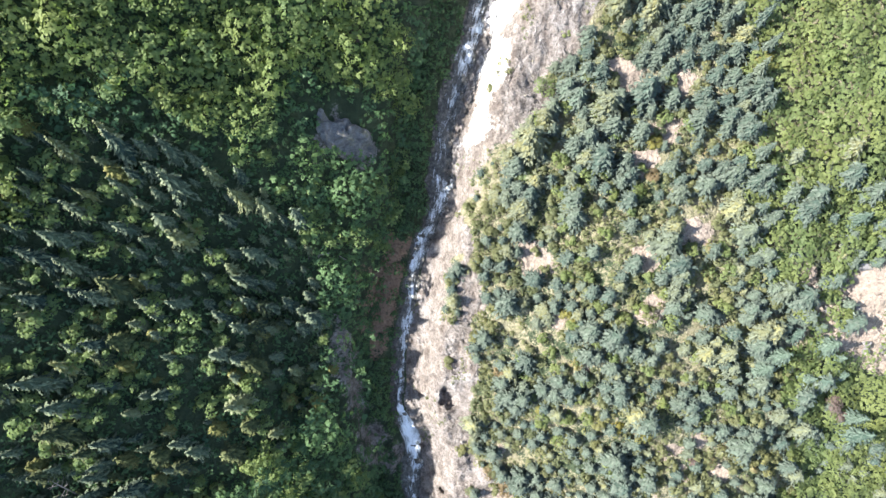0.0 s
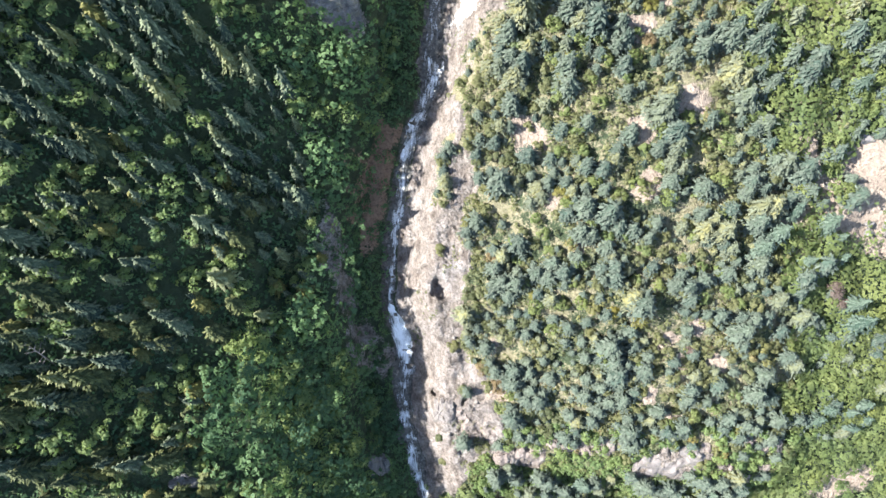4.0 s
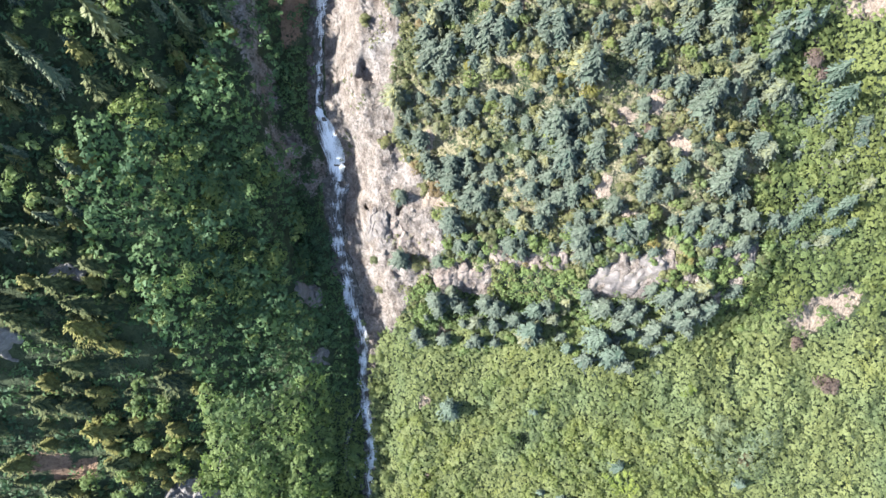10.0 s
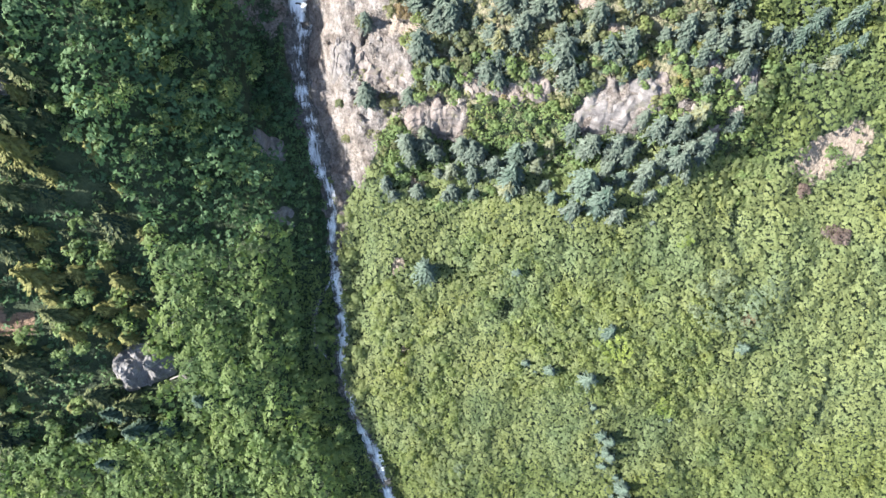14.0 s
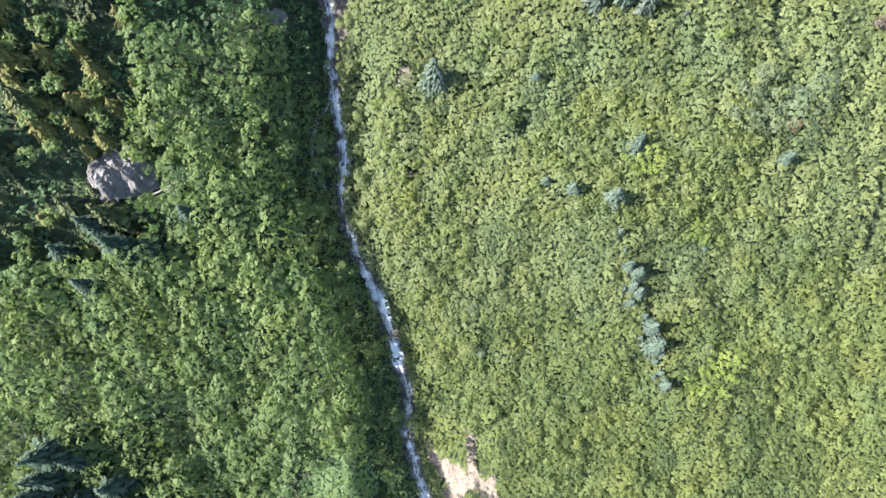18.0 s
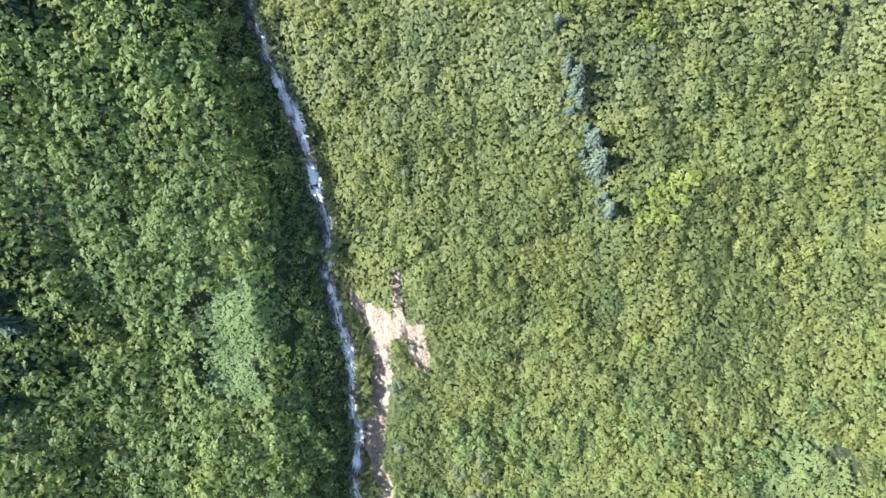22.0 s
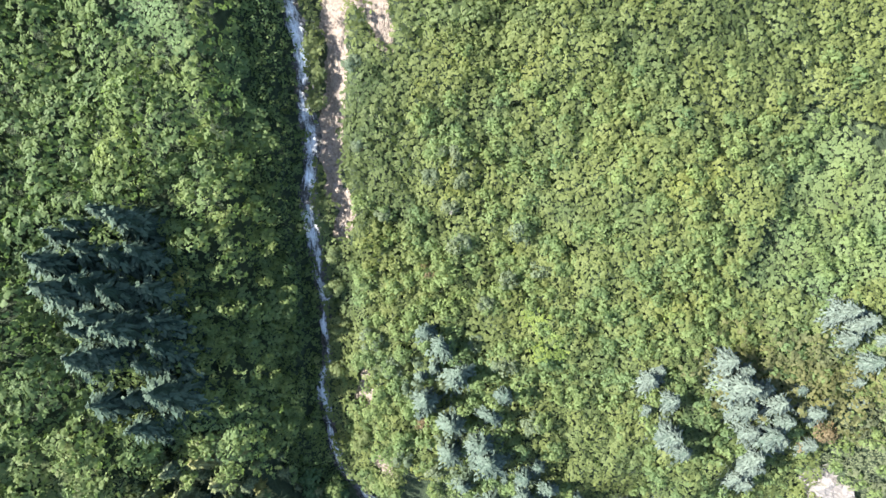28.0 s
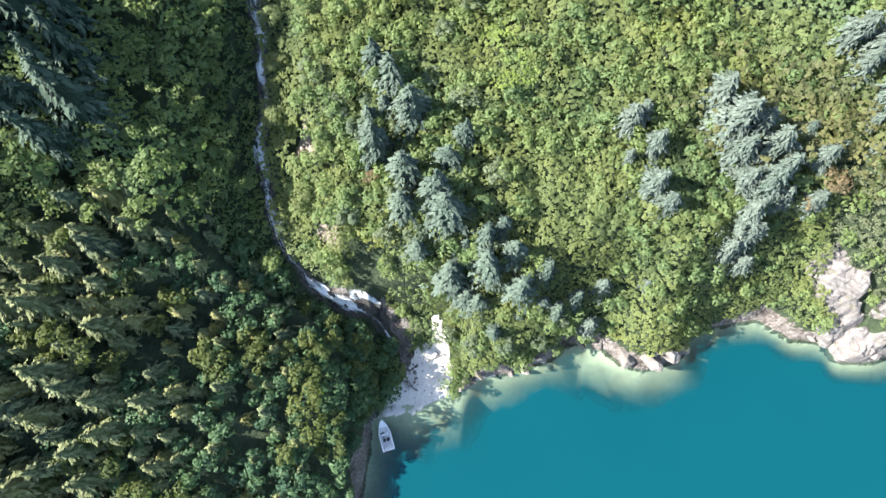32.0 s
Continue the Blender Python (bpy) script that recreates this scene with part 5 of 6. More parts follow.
UNDER_CLIFF += [(a, b, 0.5 + 0.35 * abs(math.sin(7 * a))) for a, b in zip(x.tolist(), y.tolist())]
LONE = [(15.7, -59.4, .6), (32.7, -59.9, .42), (49.7, -70.5, .42), (34.2, -75.9, .35), (39, -77.1, .35), (36, -77.6, .3), (45.7, -79.2, .4), (46.9, -84.3, .45), (49.2, -89.7, .5), (49.8, -95.5, .45), (53.7, -100, .45), (52.5, -98, .4), (55.3, -105.7, .5), (57.2, -109.9, .5),
        (56, -107.5, .45), (51, -104.5, .35), (48.4, -87, .4), (50.8, -90.8, .45), (51.6, -94, .4), (48.8, -93.2, .4), (52.4, -101.5, .45), (54.6, -103, .45), (56.6, -105, .4), (55.4, -108.6, .45), (74.4, -73.9, .4), (71.9, -116.6, .35), (63, -86.9, .3), (50, -92.5, .35)]
SHORE_FIRS = [(81.5, -184.5, .9), (83.5, -187.5, .9), (84.5, -200, .8), (88.5, -196, .7), (82, -194, .8), (97, -180, .8), (101, -183.5, .8), (92.5, -191, .7), (70, -189, .7), (78.3, -183, 1.0), (79.5, -186.5, 1.05), (81, -190.5, 1.0), (85.1, -194.8, 1.1), (86.5, -190, 1.05), (87.9, -192.5, 1.05), (84, -198.5, 1.1), (83, -202, .8), (86.5, -203, .75), (67, -186, .75), (68.5, -184.5, .6), (69.5, -194, .85), (71.6, -197, .6),
              (66.5, -190.5, .6), (90.7, -188, .7), (95.5, -189.8, .6), (95.3, -175.6, .9), (99.1, -177.1, .9), (64.5, -211.5, .75), (65.3, -206.5, .6), (99.4, -186.4, .7), (103, -180, .8), (93, -196, .6), (101, -190, .5), (106, -187, .6), (71.8, -206.5, .45), (56, -209, .45)]
STREAMSIDE = [(36.2, -184.4, .75), (32.3, -183, .6), (30.5, -188.7, .6), (36.7, -202.1, .6), (39.3, -195.7, .8), (50.7, -203.2, .6), (40.9, -198, .7), (41.7, -205.3, .6), (52, -207, .5), (58, -210, .45), (35, -192, .6), (46, -209, .5), (46.5, -200.5, .6), (48.8, -199.5, .55),
              (47, -204.5, .6), (43.5, -201.5, .55), (44.3, -208, .5), (38, -199, .55), (34.5, -197, .5), (41, -191, .6), (31, -178, .55), (33.5, -180.5, .5), (52.5, -211, .45), (48.5, -213, .45), (55, -205, .45), (61, -208, .5), (43, -188, .5), (30.3, -184.5, .5)]
SIDE = [(68.6, 2.3, .6), (78.8, -5, .75), (81, -8.5, .8), (79.5, -24.5, .7), (83, -25, .65), (85.7, -24, .75), (84.3, -28, .7), (63.8, 9.6, .6), (71.1, 28.5, .6), (73.4, 5.7, .65), (70.1, 7.9, .6), (60.6, 6.2, .7), (59.2, 3.6, .6), (81.5, -11, .6), (76.5, -26.5, .55), (87.5, -27, .6), (57, 8, .6), (75.5, 3, .5)]
low_firs = [q for q in UNDER_CLIFF if q[2] < 0.9]
forest([conifer("fir_tree", 6.4, 2.2, 12, 9, 201 + i, YOUNG_NEEDLE, "grey-green fir at the foot of the broken cliff", "firs below the cliff", 0.38, 0.7, 0.35, 0.26) for i in range(2)], [q[:2] for q in low_firs], [q[2] * 1.3 for q in low_firs], 20, 120, "", "", YOUNG_NEEDLE)
right_firs = SIDE + [q for q in UNDER_CLIFF if q[2] >= 0.9] + LONE + STREAMSIDE
forest(silver, [q[:2] for q in right_firs], [q[2] * (1.9 if q[1] < -170 else 1.85 if q[1] < -55 else 1.25 if q[1] < -37 else 1.2) for q in right_firs], 9, 160, "", "", SILVER_NEEDLE)
pale = [conifer("blue_spruce_tree", 7.8, 2.4, 15, 10, 171 + i, PALE_NEEDLE, "pale silvery fir on the slope above the lake", "silvery firs above the lake", 0.4, 0.75, 0.4, 0.25) for i in range(3)]
forest(pale, [q[:2] for q in SHORE_FIRS], [q[2] * 1.22 for q in SHORE_FIRS], 10, 99, "", "", PALE_NEEDLE)


# ---- single bushes ----
def bush(x, y, radius, mat, label, group, raised=0.0):
    root = tagged(new("bush"), label, "bush", group)
    root.location = (x, y, float(ground(x, y)))
    lift = raised + (1.6 if in_meadow(x, y) or in_bright(x, y) else 0.0)
    bm = bmesh.new()
    for k in range(4):
        a = 1.57 * k + x
        tip = Vector((math.cos(a) * radius * 0.5, math.sin(a) * radius * 0.5, radius * 0.8 + lift))
        bmesh.ops.create_cone(bm, segments=5, radius1=0.06, radius2=0.02, depth=tip.length + 0.3, matrix=Matrix.Translation(tip * 0.4) @ tip.to_track_quat("Z", "Y").to_matrix().to_4x4())
    part("stems", bm, BARK, root)
    k = 12
    d = rng.normal(size=(k, 3))
    d[:, 2] = np.abs(d[:, 2])
    c = unit(d) * radius * rng.uniform(0.5, 0.85, (k, 1)) * np.array([1, 1, 0.7]) + np.array([0, 0, 0.35 * radius + lift])
    v, f, t = leaves(c, radius * rng.uniform(0.3, 0.5, k), rng.uniform(0.2, 0.95, k), 46, 0.17)
    sheet("foliage", v, f, mat, root, True, {"tint": t})


for x, y, r in [(38.1, -8.2, 1.9), (33.1, -7, 1.5), (18.7, -3.2, 1.5), (22.8, 13.5, 1.7), (60.1, -28.4, 1.3), (36, 41, 1.6), (53, 52, 1.8)]:
    bush(x, y, r, YELLOW_LEAF, "round yellow bush in autumn leaf among firs", "yellow bushes")
for x, y, r in [(11.2, 3.7, 1.5), (9.8, -16.6, 1.6), (13, -20, 1.5), (95.3, -194, 2), (93, -196, 1.6), (75, -69, 1.5), (67, 62, 1.6), (74, 60, 1.5), (36, 36, 1.2), (78, 30, 1.6), (80, 34, 1.4), (52, -13, 1.2), (31.5, -168, 1.5), (30, -192, 1.2)]:
    bush(x, y, r, RUST_LEAF, "orange-brown bush on the dry slope", "orange bushes")
for x, y, r in [(89.4, -54.4, 2.1), (91, -55, 1.7), (75.7, -2.7, 2.0), (77, -4.5, 1.6), (-15, 58, 1.8), (84, -47, 1.4), (49, -13, 1.3)]:
    bush(x, y, r, PLUM_LEAF, "dark plum-red bush among green shrubs", "plum-red bushes")
for x, y, r in [(1.3, 5.3, 1.2), (3.7, -12.1, 1.3), (6.1, -20.9, 1.5), (9.9, -32.2, 1.9), (0.9, -31, 0.9), (10.5, -16.6, 1.4), (8.5, 51.9, 1.0), (17.3, 50.6, 2.0), (24.8, 52, 2.0), (26.8, 47.2, 2.2), (23, 49, 1.6), (14.7, 37.2, 1.4), (7.9, 32.3, 1.2), (20.8, 58.8, 0.9), (2, -36, 1.1), (25, -108.9, 2.4), (21.3, -102.3, 2.3), (15.3, -104.6, 2)]:
    bush(x, y, r, SCRUB_LEAF if x < 12 else MEADOW_LEAF, "rounded green bush growing on bare rock" if y > -40 else "large rounded green bush in the thicket", "green bushes")
for x, y, r in [(35.3, -151.4, 1.9), (32.3, -154.2, 1.6), (35.4, -158, 1.7), (21.2, -149.5, 1.5), (24.1, -159.1, 1.4), (20.5, -138.5, 1.6), (31.5, -179, 1.6), (64.6, -103.8, 1.2), (22, -96, 1.6), (23, -103, 1.5), (37, -155, 1.5), (67, -64, 2), (70, -62, 2.2), (65, -67, 1.8)]:
    bush(x, y, r, GREY_LEAF, "grey-green bush with bare twigs", "grey bushes")


for x, y, r in [(-4.4, -68.2, 1.9), (-4.2, -71.2, 1.8), (-6.8, -78.6, 2.2), (-3.8, -78.2, 1.9), (-4, -83.4, 2.1), (-1.6, -89, 2.0), (-1.4, -92.5, 2.0), (-0.6, -96.5, 2.2), (2.8, -102.4, 2.0), (6.6, -114.4, 1.9), (9.8, -115.6, 1.6), (1.9, -73.6, 2.1), (2.4, -80.3, 2.0), (1.2, -64, 2.0), (0.9, -56, 1.9),
                (0.7, -48.6, 1.7), (14.2, -135.4, 1.6), (14.4, -143, 1.7), (14.9, -139, 1.4), (5, -126, 2.0), (16.2, -165, 1.6), (15.8, -170, 1.7), (16.5, -176, 1.8), (16, -183, 1.7), (19.4, -194.6, 2.0), (21.6, -203, 2.1), (24.8, -200.6, 2.2), (14.6, -203.6, 2.0), (11, -192, 1.9)]:
    bush(x, y, r, WOOD_LEAF if x < stream_x(y) else MEADOW_LEAF, "rounded green shrub leaning over the stream", "shrubs along the stream", 2.4 if x < stream_x(y) else 0.6)


def dead_tree(x, y, length, lean, turn, label):
    """A bleached dead tree: a leaning trunk with bare forked branches."""
    root = tagged(new("dead_tree"), label, "dead tree", "dead trees")
    root.matrix_basis = Matrix.LocRotScale((x, y, float(ground(x, y)) + 0.2), Euler((0, radians(lean), turn)), (1, 1, 1))
    part("trunk", trunk_mesh(length, 0.17), DEAD_WOOD, root)
    q = random.Random(int(x * 10 + y))
    for k in range(9):
        at, a, far = length * (0.3 + 0.075 * k), q.uniform(0, 6.28), length * q.uniform(0.18, 0.34) * (1.2 - 0.08 * k)
        tip = Vector((math.cos(a) * far, math.sin(a) * far, far * q.uniform(0.2, 0.7)))
        bm = bmesh.new()
        for start, end, thick in ((Vector((0, 0, at)), Vector((0, 0, at)) + tip, 0.07), (Vector((0, 0, at)) + tip * 0.5, Vector((0, 0, at)) + tip * 0.7 + Vector((-tip.y, tip.x, tip.z)) * 0.35, 0.05)):
            line = end - start
            bmesh.ops.create_cone(bm, segments=5, radius1=thick, radius2=0.015, depth=line.length, matrix=Matrix.Translation((start + end) / 2) @ line.to_track_quat("Z", "Y").to_matrix().to_4x4())
        part("branch", bm, DEAD_WOOD, root)


for x, y, length, lean, turn in ((-30.1, -78.2, 5, 70, 0.3), (-19, 24.5, 6, 60, 2.6), (-21.7, 25, 5, 75, 3.4), (-29, -70, 5, 40, 1), (97.2, -199.2, 4, 80, 0.6), (-62, -17, 7, 30, 2), (36, -157, 4, 55, 4.4), (38, -217.3, 3, 88, 0.4), (34.6, -221.4, 3, 87, 2.2), (35.4, -222.2, 2.6, 88, 2.6), (-24.5, -21, 4, 60, 5)):
    dead_tree(x, y, length, lean, turn, "bleached bare dead tree lying among the plants")


# ---- rocks ----
def boulder_mesh(name, seed, mat, flat=0.7, level=2, cuts=9):
    """A broken block: a ball cut by flat faces, with ledges along its bedding."""
    r = random.Random(seed)
    bm = bmesh.new()
    bmesh.ops.create_icosphere(bm, subdivisions=level, radius=1.0)
    planes = [(Vector((r.uniform(-1, 1), r.uniform(-1, 1), r.uniform(-0.4, 1))).normalized(), r.uniform(0.35, 0.75)) for _ in range(cuts)]
    bed = Vector((r.uniform(-0.5, 0.5), r.uniform(-0.5, 0.5), 1)).normalized()
    for v in bm.verts:
        for n, far in planes:
            over = v.co.dot(n) - far
            if over > 0:
                v.co -= n * over
        level_at = v.co.dot(bed) * 4.5
        v.co += (v.co - bed * v.co.dot(bed)) * 0.16 * (level_at - math.floor(level_at) - 0.5)
        v.co *= 1 + 0.2 * noise.noise(v.co * 1.7 + Vector((seed, 0, 0))) + 0.12 * noise.noise(v.co * 4.3 + Vector((0, seed, 0)))
        v.co.z *= flat
    me = bpy.data.meshes.new(name)
    bm.to_mesh(me)
    bm.free()
    me.materials.append(mat)
    return me


def rocks(name, label, group, mat, places, seed, level=2, sink=0.3):
    r = random.Random(seed)
    kinds = [boulder_mesh(name, seed + i, mat, r.uniform(0.55, 0.8), level) for i in range(4)]
    for x, y, size in places:
        ob = tagged(new(name, kinds[r.randrange(4)]), label, "rock", group)
        z = float(rough_ground(x, y))
        ob.matrix_basis = Matrix.LocRotScale((x, y, z + size * (0.45 - sink)), Euler((r.uniform(-0.3, 0.3), r.uniform(-0.3, 0.3), r.uniform(0, 6.28))), (size * r.uniform(0.8, 1.3), size * r.uniform(0.7, 1.1), size * r.uniform(0.7, 1.1)))


r = random.Random(5)
rocks("stream_boulder", "wet grey boulder in the stream bed", "stream boulders", WET_ROCK,
      [(float(stream_x(v)) + r.choice((-1, 1)) * float(bed_width(v)) * r.uniform(0.35, 1.15), v, r.uniform(0.3, 0.75)) for v in [r.uniform(-204, 68) for _ in range(150)]], 11)
rocks("shore_rock", "weathered pale rock at the water's edge", "shore rocks", PALE_ROCK,
      [(56.8, -217, 1.7), (55, -217.8, 1.0), (54.3, -219, 1.0), (71.5, -217, 1.9), (75.5, -217.5, 2.2), (79, -216.5, 2.0), (67.5, -214.5, 1.4), (64.5, -214.3, 1.1), (44.7, -221, 1.5), (46.3, -220, 1.2), (43.2, -222.3, 1.0), (48, -219.8, .8), (81.5, -215.5, 1.3),
       (104.5, -213.6, 0.9), (106.5, -213.2, 0.8), (114, -216.8, 1.0), (52, -219.5, .7), (62, -215, .8)], 23, 3, 0.2)
rocks("gully_boulder", "pale boulder beside the lower waterfall", "gully boulders", GREY_ROCK,
      [(float(np.interp(v, [-221, -214, -209], [34.5, 34, 30.5])) + r.uniform(-1.4, 1.4), v, r.uniform(0.2, 0.5)) for v in [r.uniform(-221, -208) for _ in range(44)]], 31)


def crag(x, y, wide, deep, high, turn, seed, mat, label, group, name="crag", rough=1.0):
    """A broken rock face: a low dome with ledges, clefts and ribs."""
    n = 44
    U, V = np.meshgrid(np.linspace(-1, 1, n), np.linspace(-1, 1, n))
    px, py = U * wide, V * deep
    ca, sa = math.cos(turn), math.sin(turn)
    wx, wy = x + px * ca - py * sa, y + px * sa + py * ca
    round_it = np.clip(1 - np.abs(U) ** 2.6 - np.abs(V) ** 2.6 + 0.75 * wave(wx, wy, 1.9, seed) + 0.3 * wave(wx, wy, 0.8, seed + 6), 0, 1) ** 0.7
    tilt = 0.6 + 0.5 * math.sin(seed)
    p, q = wx * math.cos(tilt) + wy * math.sin(tilt), wy * math.cos(tilt) - wx * math.sin(tilt)
    rib = wave(p, 0.3 * q, 1.3, seed + 1) + 0.6 * (1 - 2 * np.abs(wave(p, 0.5 * q, 0.8, seed + 2))) + 0.4 * wave(wx, wy, 0.45, seed + 3)
    slab = high * round_it * (0.8 + 0.35 * wave(wx, wy, 2.8, seed + 4))
    h = slab + rough * round_it * (0.4 * rib + 0.55 * np.round(1.6 * wave(p, q, 1.9, seed + 5)) / 1.6)
    z = ground(wx, wy) + h - 0.35 - 0.5 * (round_it < 0.02)
    centre = np.array([x, y, float(ground(x, y))])
    ob = sheet(name, np.stack([wx, wy, z], -1).reshape(-1, 3) - centre, grid_faces(n, n), mat, None, False)
    ob.location = centre
    tagged(ob, label, "rock", group)


for k, (x, y, wide, deep, high) in enumerate([(14.7, -34.9, 2.4, 2.2, 1.2), (18.2, -34, 1.6, 1.8, 0.9), (21, -35.2, 2.6, 2.2, 1.3), (24.9, -31, 2.2, 2.0, 1.2), (28.3, -32.4, 1.5, 1.3, 0.8), (31.3, -32.8, 2.3, 1.7, 1.2), (35.4, -32, 2.2, 2.2, 1.4), (39, -31.4, 1.3, 1.3, 0.8),
                                              (48.6, -35.4, 7.2, 3.3, 1.9), (55, -32.6, 2.0, 2.2, 1.3), (60, -37.5, 2.2, 2.0, 2.0), (63.9, -30.7, 1.7, 1.7, 1.2), (67, -33, 1.6, 1.4, 1.0), (70.6, -32, 1.8, 2.4, 1.3), (65.9, -39.3, 1.3, 1.1, 0.8), (1.6, -25.2, 2.6, 3.0, 1.6), (6.5, -25.5, 2.4, 1.8, 0.9), (7.6, -28.4, 2.4, 1.8, 1.0), (11.8, -30.4, 2.2, 1.8, 1.0)]):
    crag(x, y, wide, deep, high, 0.35 * math.sin(k * 2.1) if wide < 5 else 0.12, 300 + 5 * k, BAND_ROCK if wide > 5 or k in (13, 15) else GREY_ROCK, "weathered pinkish-grey rock outcrop of the broken cliff band", "rocks of the cliff band", rough=0.35 if wide > 5 else 0.8)
for k, (x, y, wide, deep, high) in enumerate([(-17, 43.2, 4.5, 3.6, 2.2), (-34.5, -75.8, 5.2, 3.6, 2.6), (-57, -48, 4, 3, 2.4), (74, 14, 2.6, 2, 1.2), (84, 10, 2.6, 3, 1.4), (-12.5, -37, 2.4, 3, 1.6), (-10, -49, 2, 2.6, 1.6), (-46, -37, 2.6, 1.8, 1.8), (105.4, -208.8, 2.9, 9.4, 2.6), (111, -215.4, 3.4, 3.2, 2.8), (112.6, -209.6, 2.2, 1.7, 1.8), (101.6, -203.4, 2.0, 2.4, 1.6)]):
    crag(x, y, wide, deep, high, 0.62 if deep > 8 else 0.4 * math.sin(k * 1.7), 400 + 5 * k, SHORE_ROCK if y < -180 else SLOPE_ROCK, "bare grey rock standing out of the slope", "crags on the slope", "slope_crag", 0.9 if y < -180 else 1.2)
rocks("slope_rock", "grey rock standing out of the wooded slope", "slope rocks", SLOPE_ROCK,
      [(77.1, 1.5, 1.1), (79.4, 7.5, 1.2), (82.5, -17.9, 1.2), (84, -20, 0.9), (75.4, 21.5, 1.5), (70, 14.2, 0.8), (-33.5, -78.5, 1.3), (-30.1, -77, 1.1), (-14.5, 41.5, 1.4), (-61, -47, 1.6), (76.3, 1.1, 1.2), (83.8, -18, 1.2), (79.3, 8.6, 1.3), (82, -20, .9), (92, -52, .8), (89, -40, .7), (84, -42, .8)], 53, 3, 0.3)
rocks("loose_rock", "loose pale rock on the bare sunlit flank", "rocks on the bare flank", PALE_ROCK,
      [(x, y, r.uniform(0.25, 0.6)) for x, y in zip(*[q[:60] for q in darts((-6, 30, -40, 70), 2.9, bare, 63)])], 61, 2, 0.35)


def rubble(name, label, mat, box_, gap, wanted, low, high, seed):
    """Small broken stones lying close together, joined."""
    x, y = darts(box_, gap, wanted, seed)
    n = len(x)
    base = np.array([(1, 0, 0), (-0.5, 0.87, 0), (-0.5, -0.87, 0), (0.1, 0.1, 0.75), (-0.2, 0, -0.5)])
    f = np.array([(0, 1, 3), (1, 2, 3), (2, 0, 3), (1, 0, 4), (2, 1, 4), (0, 2, 4)])
    q = np.random.default_rng(seed)
    a, size = q.uniform(0, 6.28, n), q.uniform(low, high, n) * q.uniform(0.5, 1, n)
    v = base[None] * (1 + q.uniform(-0.35, 0.35, (n, 5, 3))) * size[:, None, None]
    v = np.stack([v[..., 0] * np.cos(a)[:, None] - v[..., 1] * np.sin(a)[:, None], v[..., 0] * np.sin(a)[:, None] + v[..., 1] * np.cos(a)[:, None], v[..., 2]], -1)
    v += np.stack([x, y, rough_ground(x, y) + 0.1 * size], 1)[:, None, :]
    tagged(sheet(name, v.reshape(-1, 3), (f[None] + 5 * np.arange(n)[:, None, None]).reshape(-1, 3), mat), label, "stones", kind="stuff")


rubble("flank_rubble", "loose broken stones on the bare sunlit flank", PALE_ROCK, (-10, 34, -46, 72), 0.62, lambda x, y: 0.4 * bare(x, y) * np.clip(0.4 + wave(x, y, 4, 81), 0, 1), 0.15, 0.4, 71)
rubble("beach_gravel", "pale gravel and cobbles on the small beach", GREY_ROCK, (26, 46, -228, -207), 0.45, lambda x, y: 0.5 * covers(x, y)["sand"] * (off_shore(x, y) > 0.3) * np.interp(y, [-222, -212], [0.12, 1]), 0.1, 0.28, 72)
rubble("bank_stones", "loose stones on the eroded bank", PALE_ROCK, (8, 30, -166, -114), 0.55, lambda x, y: 0.2 * covers(x, y)["soil"], 0.1, 0.35, 73)
thicket("rock_tufts", "dry green tufts in the clefts of bare rock", SCRUB_LEAF, (-10, 34, -46, 72), 1.0, lambda x, y: 20 * np.clip(wave(x, y, 5, 83) * 0.7 + wave(x, y, 2, 84) * 0.4 - 0.35, 0, 0.25) * (1 - open_ground(x, y)) * bare(x, y), 0.4, 0.15, 14, 0.16, 98)


# ---- the boat ----
def loft(sections):
    """A skin through rings of points, closed round, capped at both ends."""
    bm = bmesh.new()
    rings = [[bm.verts.new(p) for p in ring] for ring in sections]
    for a, b in zip(rings, rings[1:]):
        for i in range(len(a)):
            bm.faces.new((a[i], a[(i + 1) % len(a)], b[(i + 1) % len(a)], b[i]))
    bm.faces.new(rings[0][::-1])
    bm.faces.new(rings[-1])
    return bm


def box(bm, size, at, turn=(0, 0, 0), soft=0.03):
    made = bmesh.ops.create_cube(bm, size=1.0, matrix=Matrix.LocRotScale(at, Euler(turn), size))["verts"]
    if soft:
        bmesh.ops.bevel(bm, geom=[e for e in bm.edges if all(v in made for v in e.verts)], offset=soft, segments=2, affect="EDGES")
    return bm


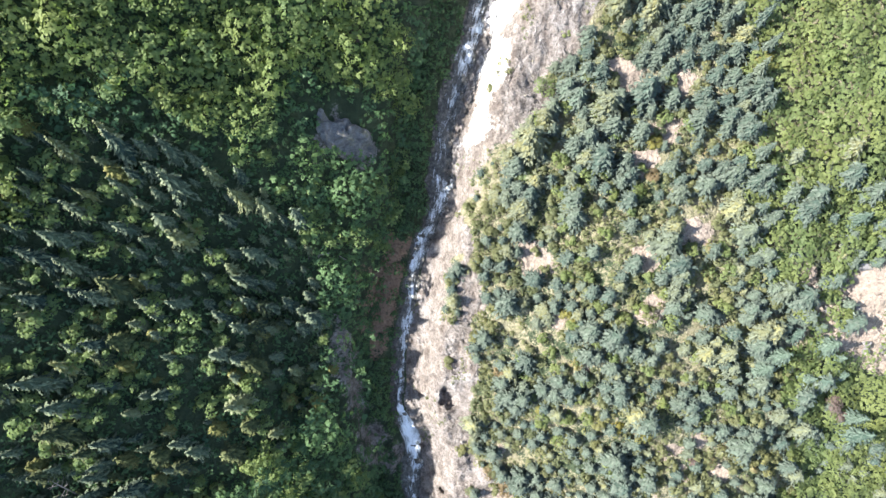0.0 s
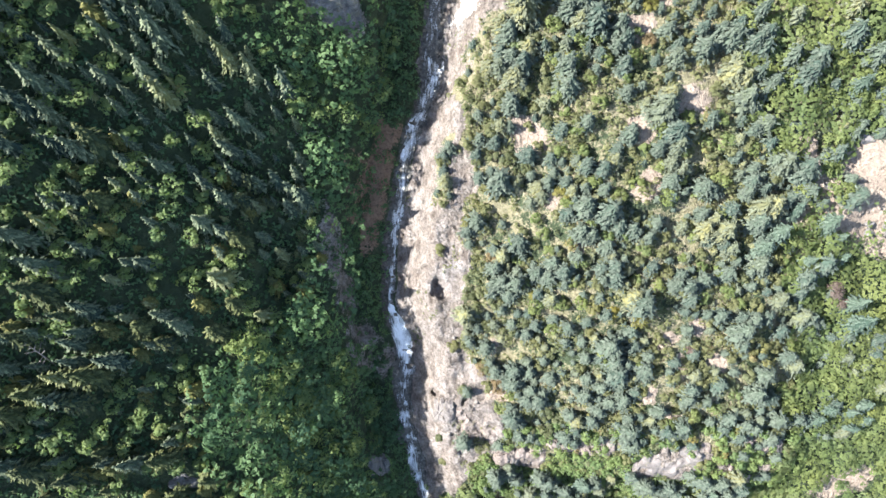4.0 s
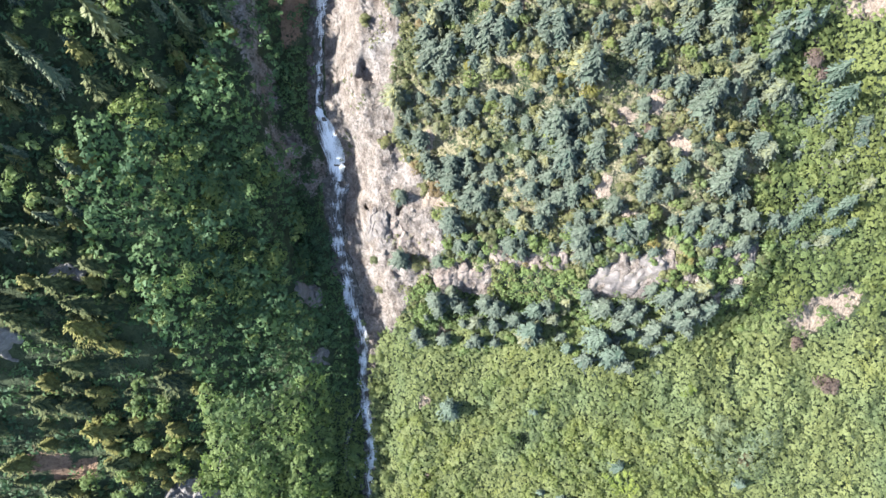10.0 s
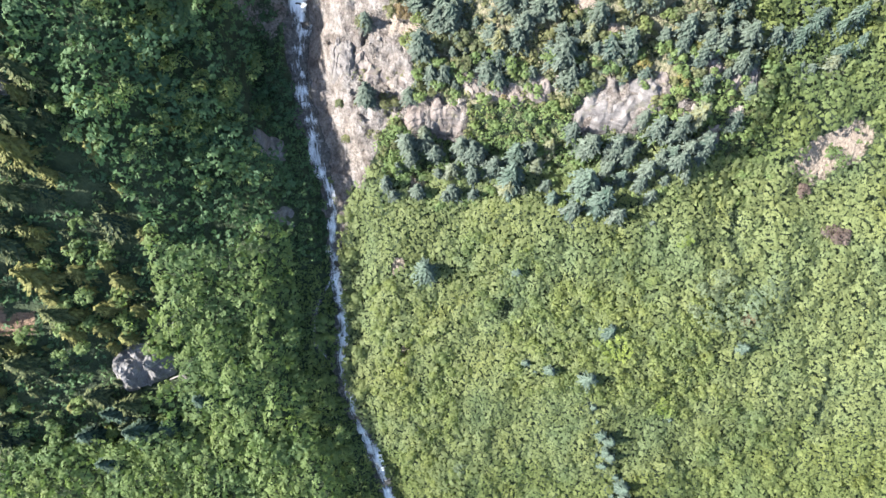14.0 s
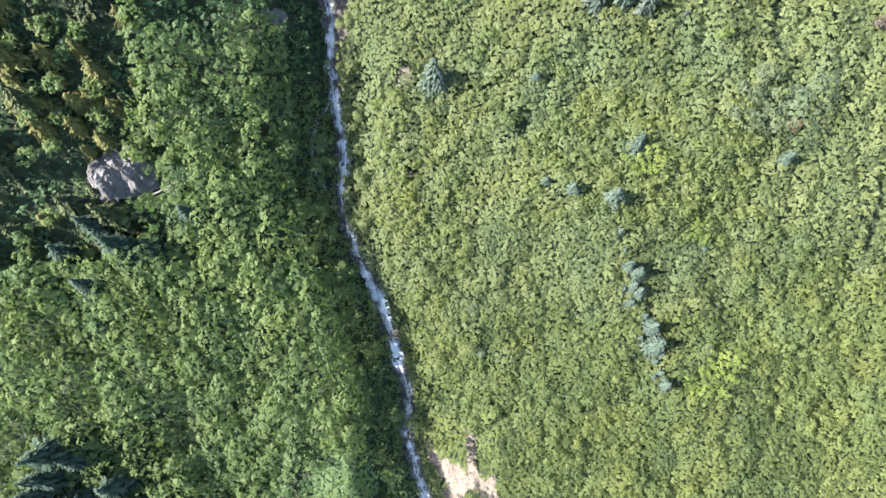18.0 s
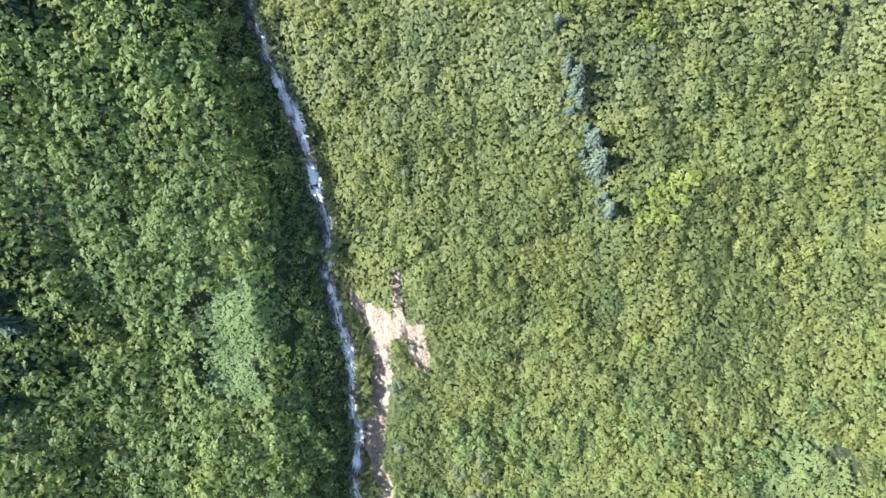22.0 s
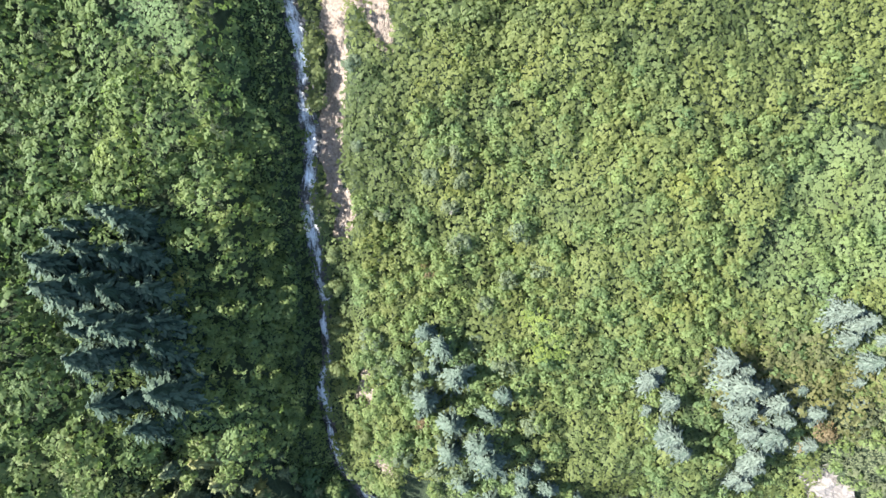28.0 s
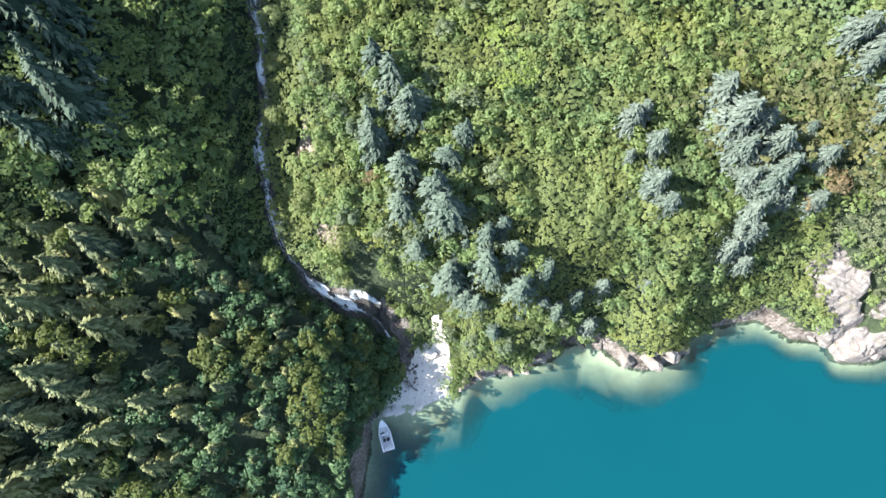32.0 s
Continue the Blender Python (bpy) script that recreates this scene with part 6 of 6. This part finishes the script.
def build_boat():
    white, grey, black = plain("white_gelcoat", (0.86, 0.86, 0.86), 0.3), plain("grey_deck", (0.66, 0.67, 0.68), 0.6), plain("black_vinyl", (0.03, 0.03, 0.035), 0.5)
    glass, rail = plain("smoked_acrylic", (0.08, 0.1, 0.12), 0.1), plain("steel_rail", (0.6, 0.6, 0.62), 0.25, 1.0)
    boat = tagged(new("motorboat"), "small white open motorboat moored at the beach", "boat")
    boat.matrix_basis = pose(30.4, -229.7, 0.0, 0, 0, 106)
    n = 13
    beam = lambda u: 1.08 * min(1, (1 - u) * 2.1 + 0.0) ** 0.62 if u > 0.5 else 1.08 * (0.94 + 0.12 * u)
    outer = []
    for i in range(n):
        u = i / (n - 1) * 0.985
        b, xx, lift = max(beam(u), 0.06), -2.6 + 5.3 * u, 0.28 * u ** 2
        outer.append([(xx, -b, 0.62 + lift), (xx, -b * 0.86, 0.12 + lift), (xx, 0, -0.25 + 0.45 * u ** 3), (xx, b * 0.86, 0.12 + lift), (xx, b, 0.62 + lift), (xx, b * 0.84, 0.64 + lift), (xx, b * 0.72, 0.2 + lift * 0.5),
                      (xx, -b * 0.72, 0.2 + lift * 0.5), (xx, -b * 0.84, 0.64 + lift)])
    part("hull", loft(outer), white, boat, smooth=False)
    part("floor", loft([[(-2.4, -0.72, 0.2), (-2.4, 0.72, 0.2), (-2.4, 0.72, 0.26), (-2.4, -0.72, 0.26)], [(0.6, -0.74, 0.22), (0.6, 0.74, 0.22), (0.6, 0.74, 0.28), (0.6, -0.74, 0.28)],
                        [(1.7, -0.4, 0.34), (1.7, 0.4, 0.34), (1.7, 0.4, 0.4), (1.7, -0.4, 0.4)]]), grey, boat)
    part("foredeck", loft([[(1.35, -0.78, 0.7), (1.35, 0.78, 0.7), (1.35, 0.78, 0.76), (1.35, -0.78, 0.76)], [(2.0, -0.5, 0.8), (2.0, 0.5, 0.8), (2.0, 0.5, 0.86), (2.0, -0.5, 0.86)],
                           [(2.5, -0.1, 0.88), (2.5, 0.1, 0.88), (2.5, 0.1, 0.94), (2.5, -0.1, 0.94)]]), white, boat)
    console = part("console", box(bmesh.new(), (0.55, 0.6, 0.75), (0.15, 0.28, 0.62), soft=0.05), white, boat)
    part("windshield", box(bmesh.new(), (0.04, 0.66, 0.36), (0.42, 0.28, 1.12), (0, -0.5, 0), 0.01), glass, console)
    bm = bmesh.new()
    bmesh.ops.create_cone(bm, cap_ends=True, segments=20, radius1=0.19, radius2=0.19, depth=0.05, matrix=pose(-0.22, 0.28, 0.92, 0, 60, 0))
    part("steering_wheel", bm, black, console)
    for sx, sy in ((-0.75, 0.32), (-0.75, -0.32), (-1.75, 0.4), (-1.75, -0.4)):
        seat = part("seat", box(bmesh.new(), (0.48, 0.5, 0.4), (sx, sy, 0.46), soft=0.06), black if sx > -1 else grey, boat)
        part("backrest", box(bmesh.new(), (0.12, 0.48, 0.42), (sx - 0.24, sy, 0.82), (0, -0.15, 0), 0.05), black if sx > -1 else grey, seat)
    part("bow_cushion", box(bmesh.new(), (0.5, 0.95, 0.12), (1.05, 0, 0.5), soft=0.05), grey, boat)
    part("cool_box", box(bmesh.new(), (0.6, 0.36, 0.34), (0.15, -0.42, 0.43), soft=0.04), white, boat)
    motor = part("outboard_motor", box(bmesh.new(), (0.5, 0.42, 0.42), (-2.82, 0, 0.98), soft=0.1), black, boat)
    part("motor_leg", box(bmesh.new(), (0.2, 0.14, 1.0), (-2.86, 0, 0.35), soft=0.03), black, motor)
    for side in (-1, 1):
        bm = bmesh.new()
        path = [Vector((0.9, side * 0.98, 1.0)), Vector((1.5, side * 0.82, 1.08)), Vector((2.1, side * 0.5, 1.15)), Vector((2.55, side * 0.06, 1.2))]
        for a, b in zip(path, path[1:]):
            bmesh.ops.create_cone(bm, cap_ends=True, segments=8, radius1=0.02, radius2=0.02, depth=(b - a).length, matrix=Matrix.Translation((a + b) / 2) @ (b - a).to_track_quat("Z", "Y").to_matrix().to_4x4())
        for a in path[:3]:
            bmesh.ops.create_cone(bm, cap_ends=True, segments=8, radius1=0.015, radius2=0.015, depth=0.34, matrix=Matrix.Translation(a - Vector((0, 0, 0.17))))
        part("bow_rail", bm, rail, boat)


build_boat()
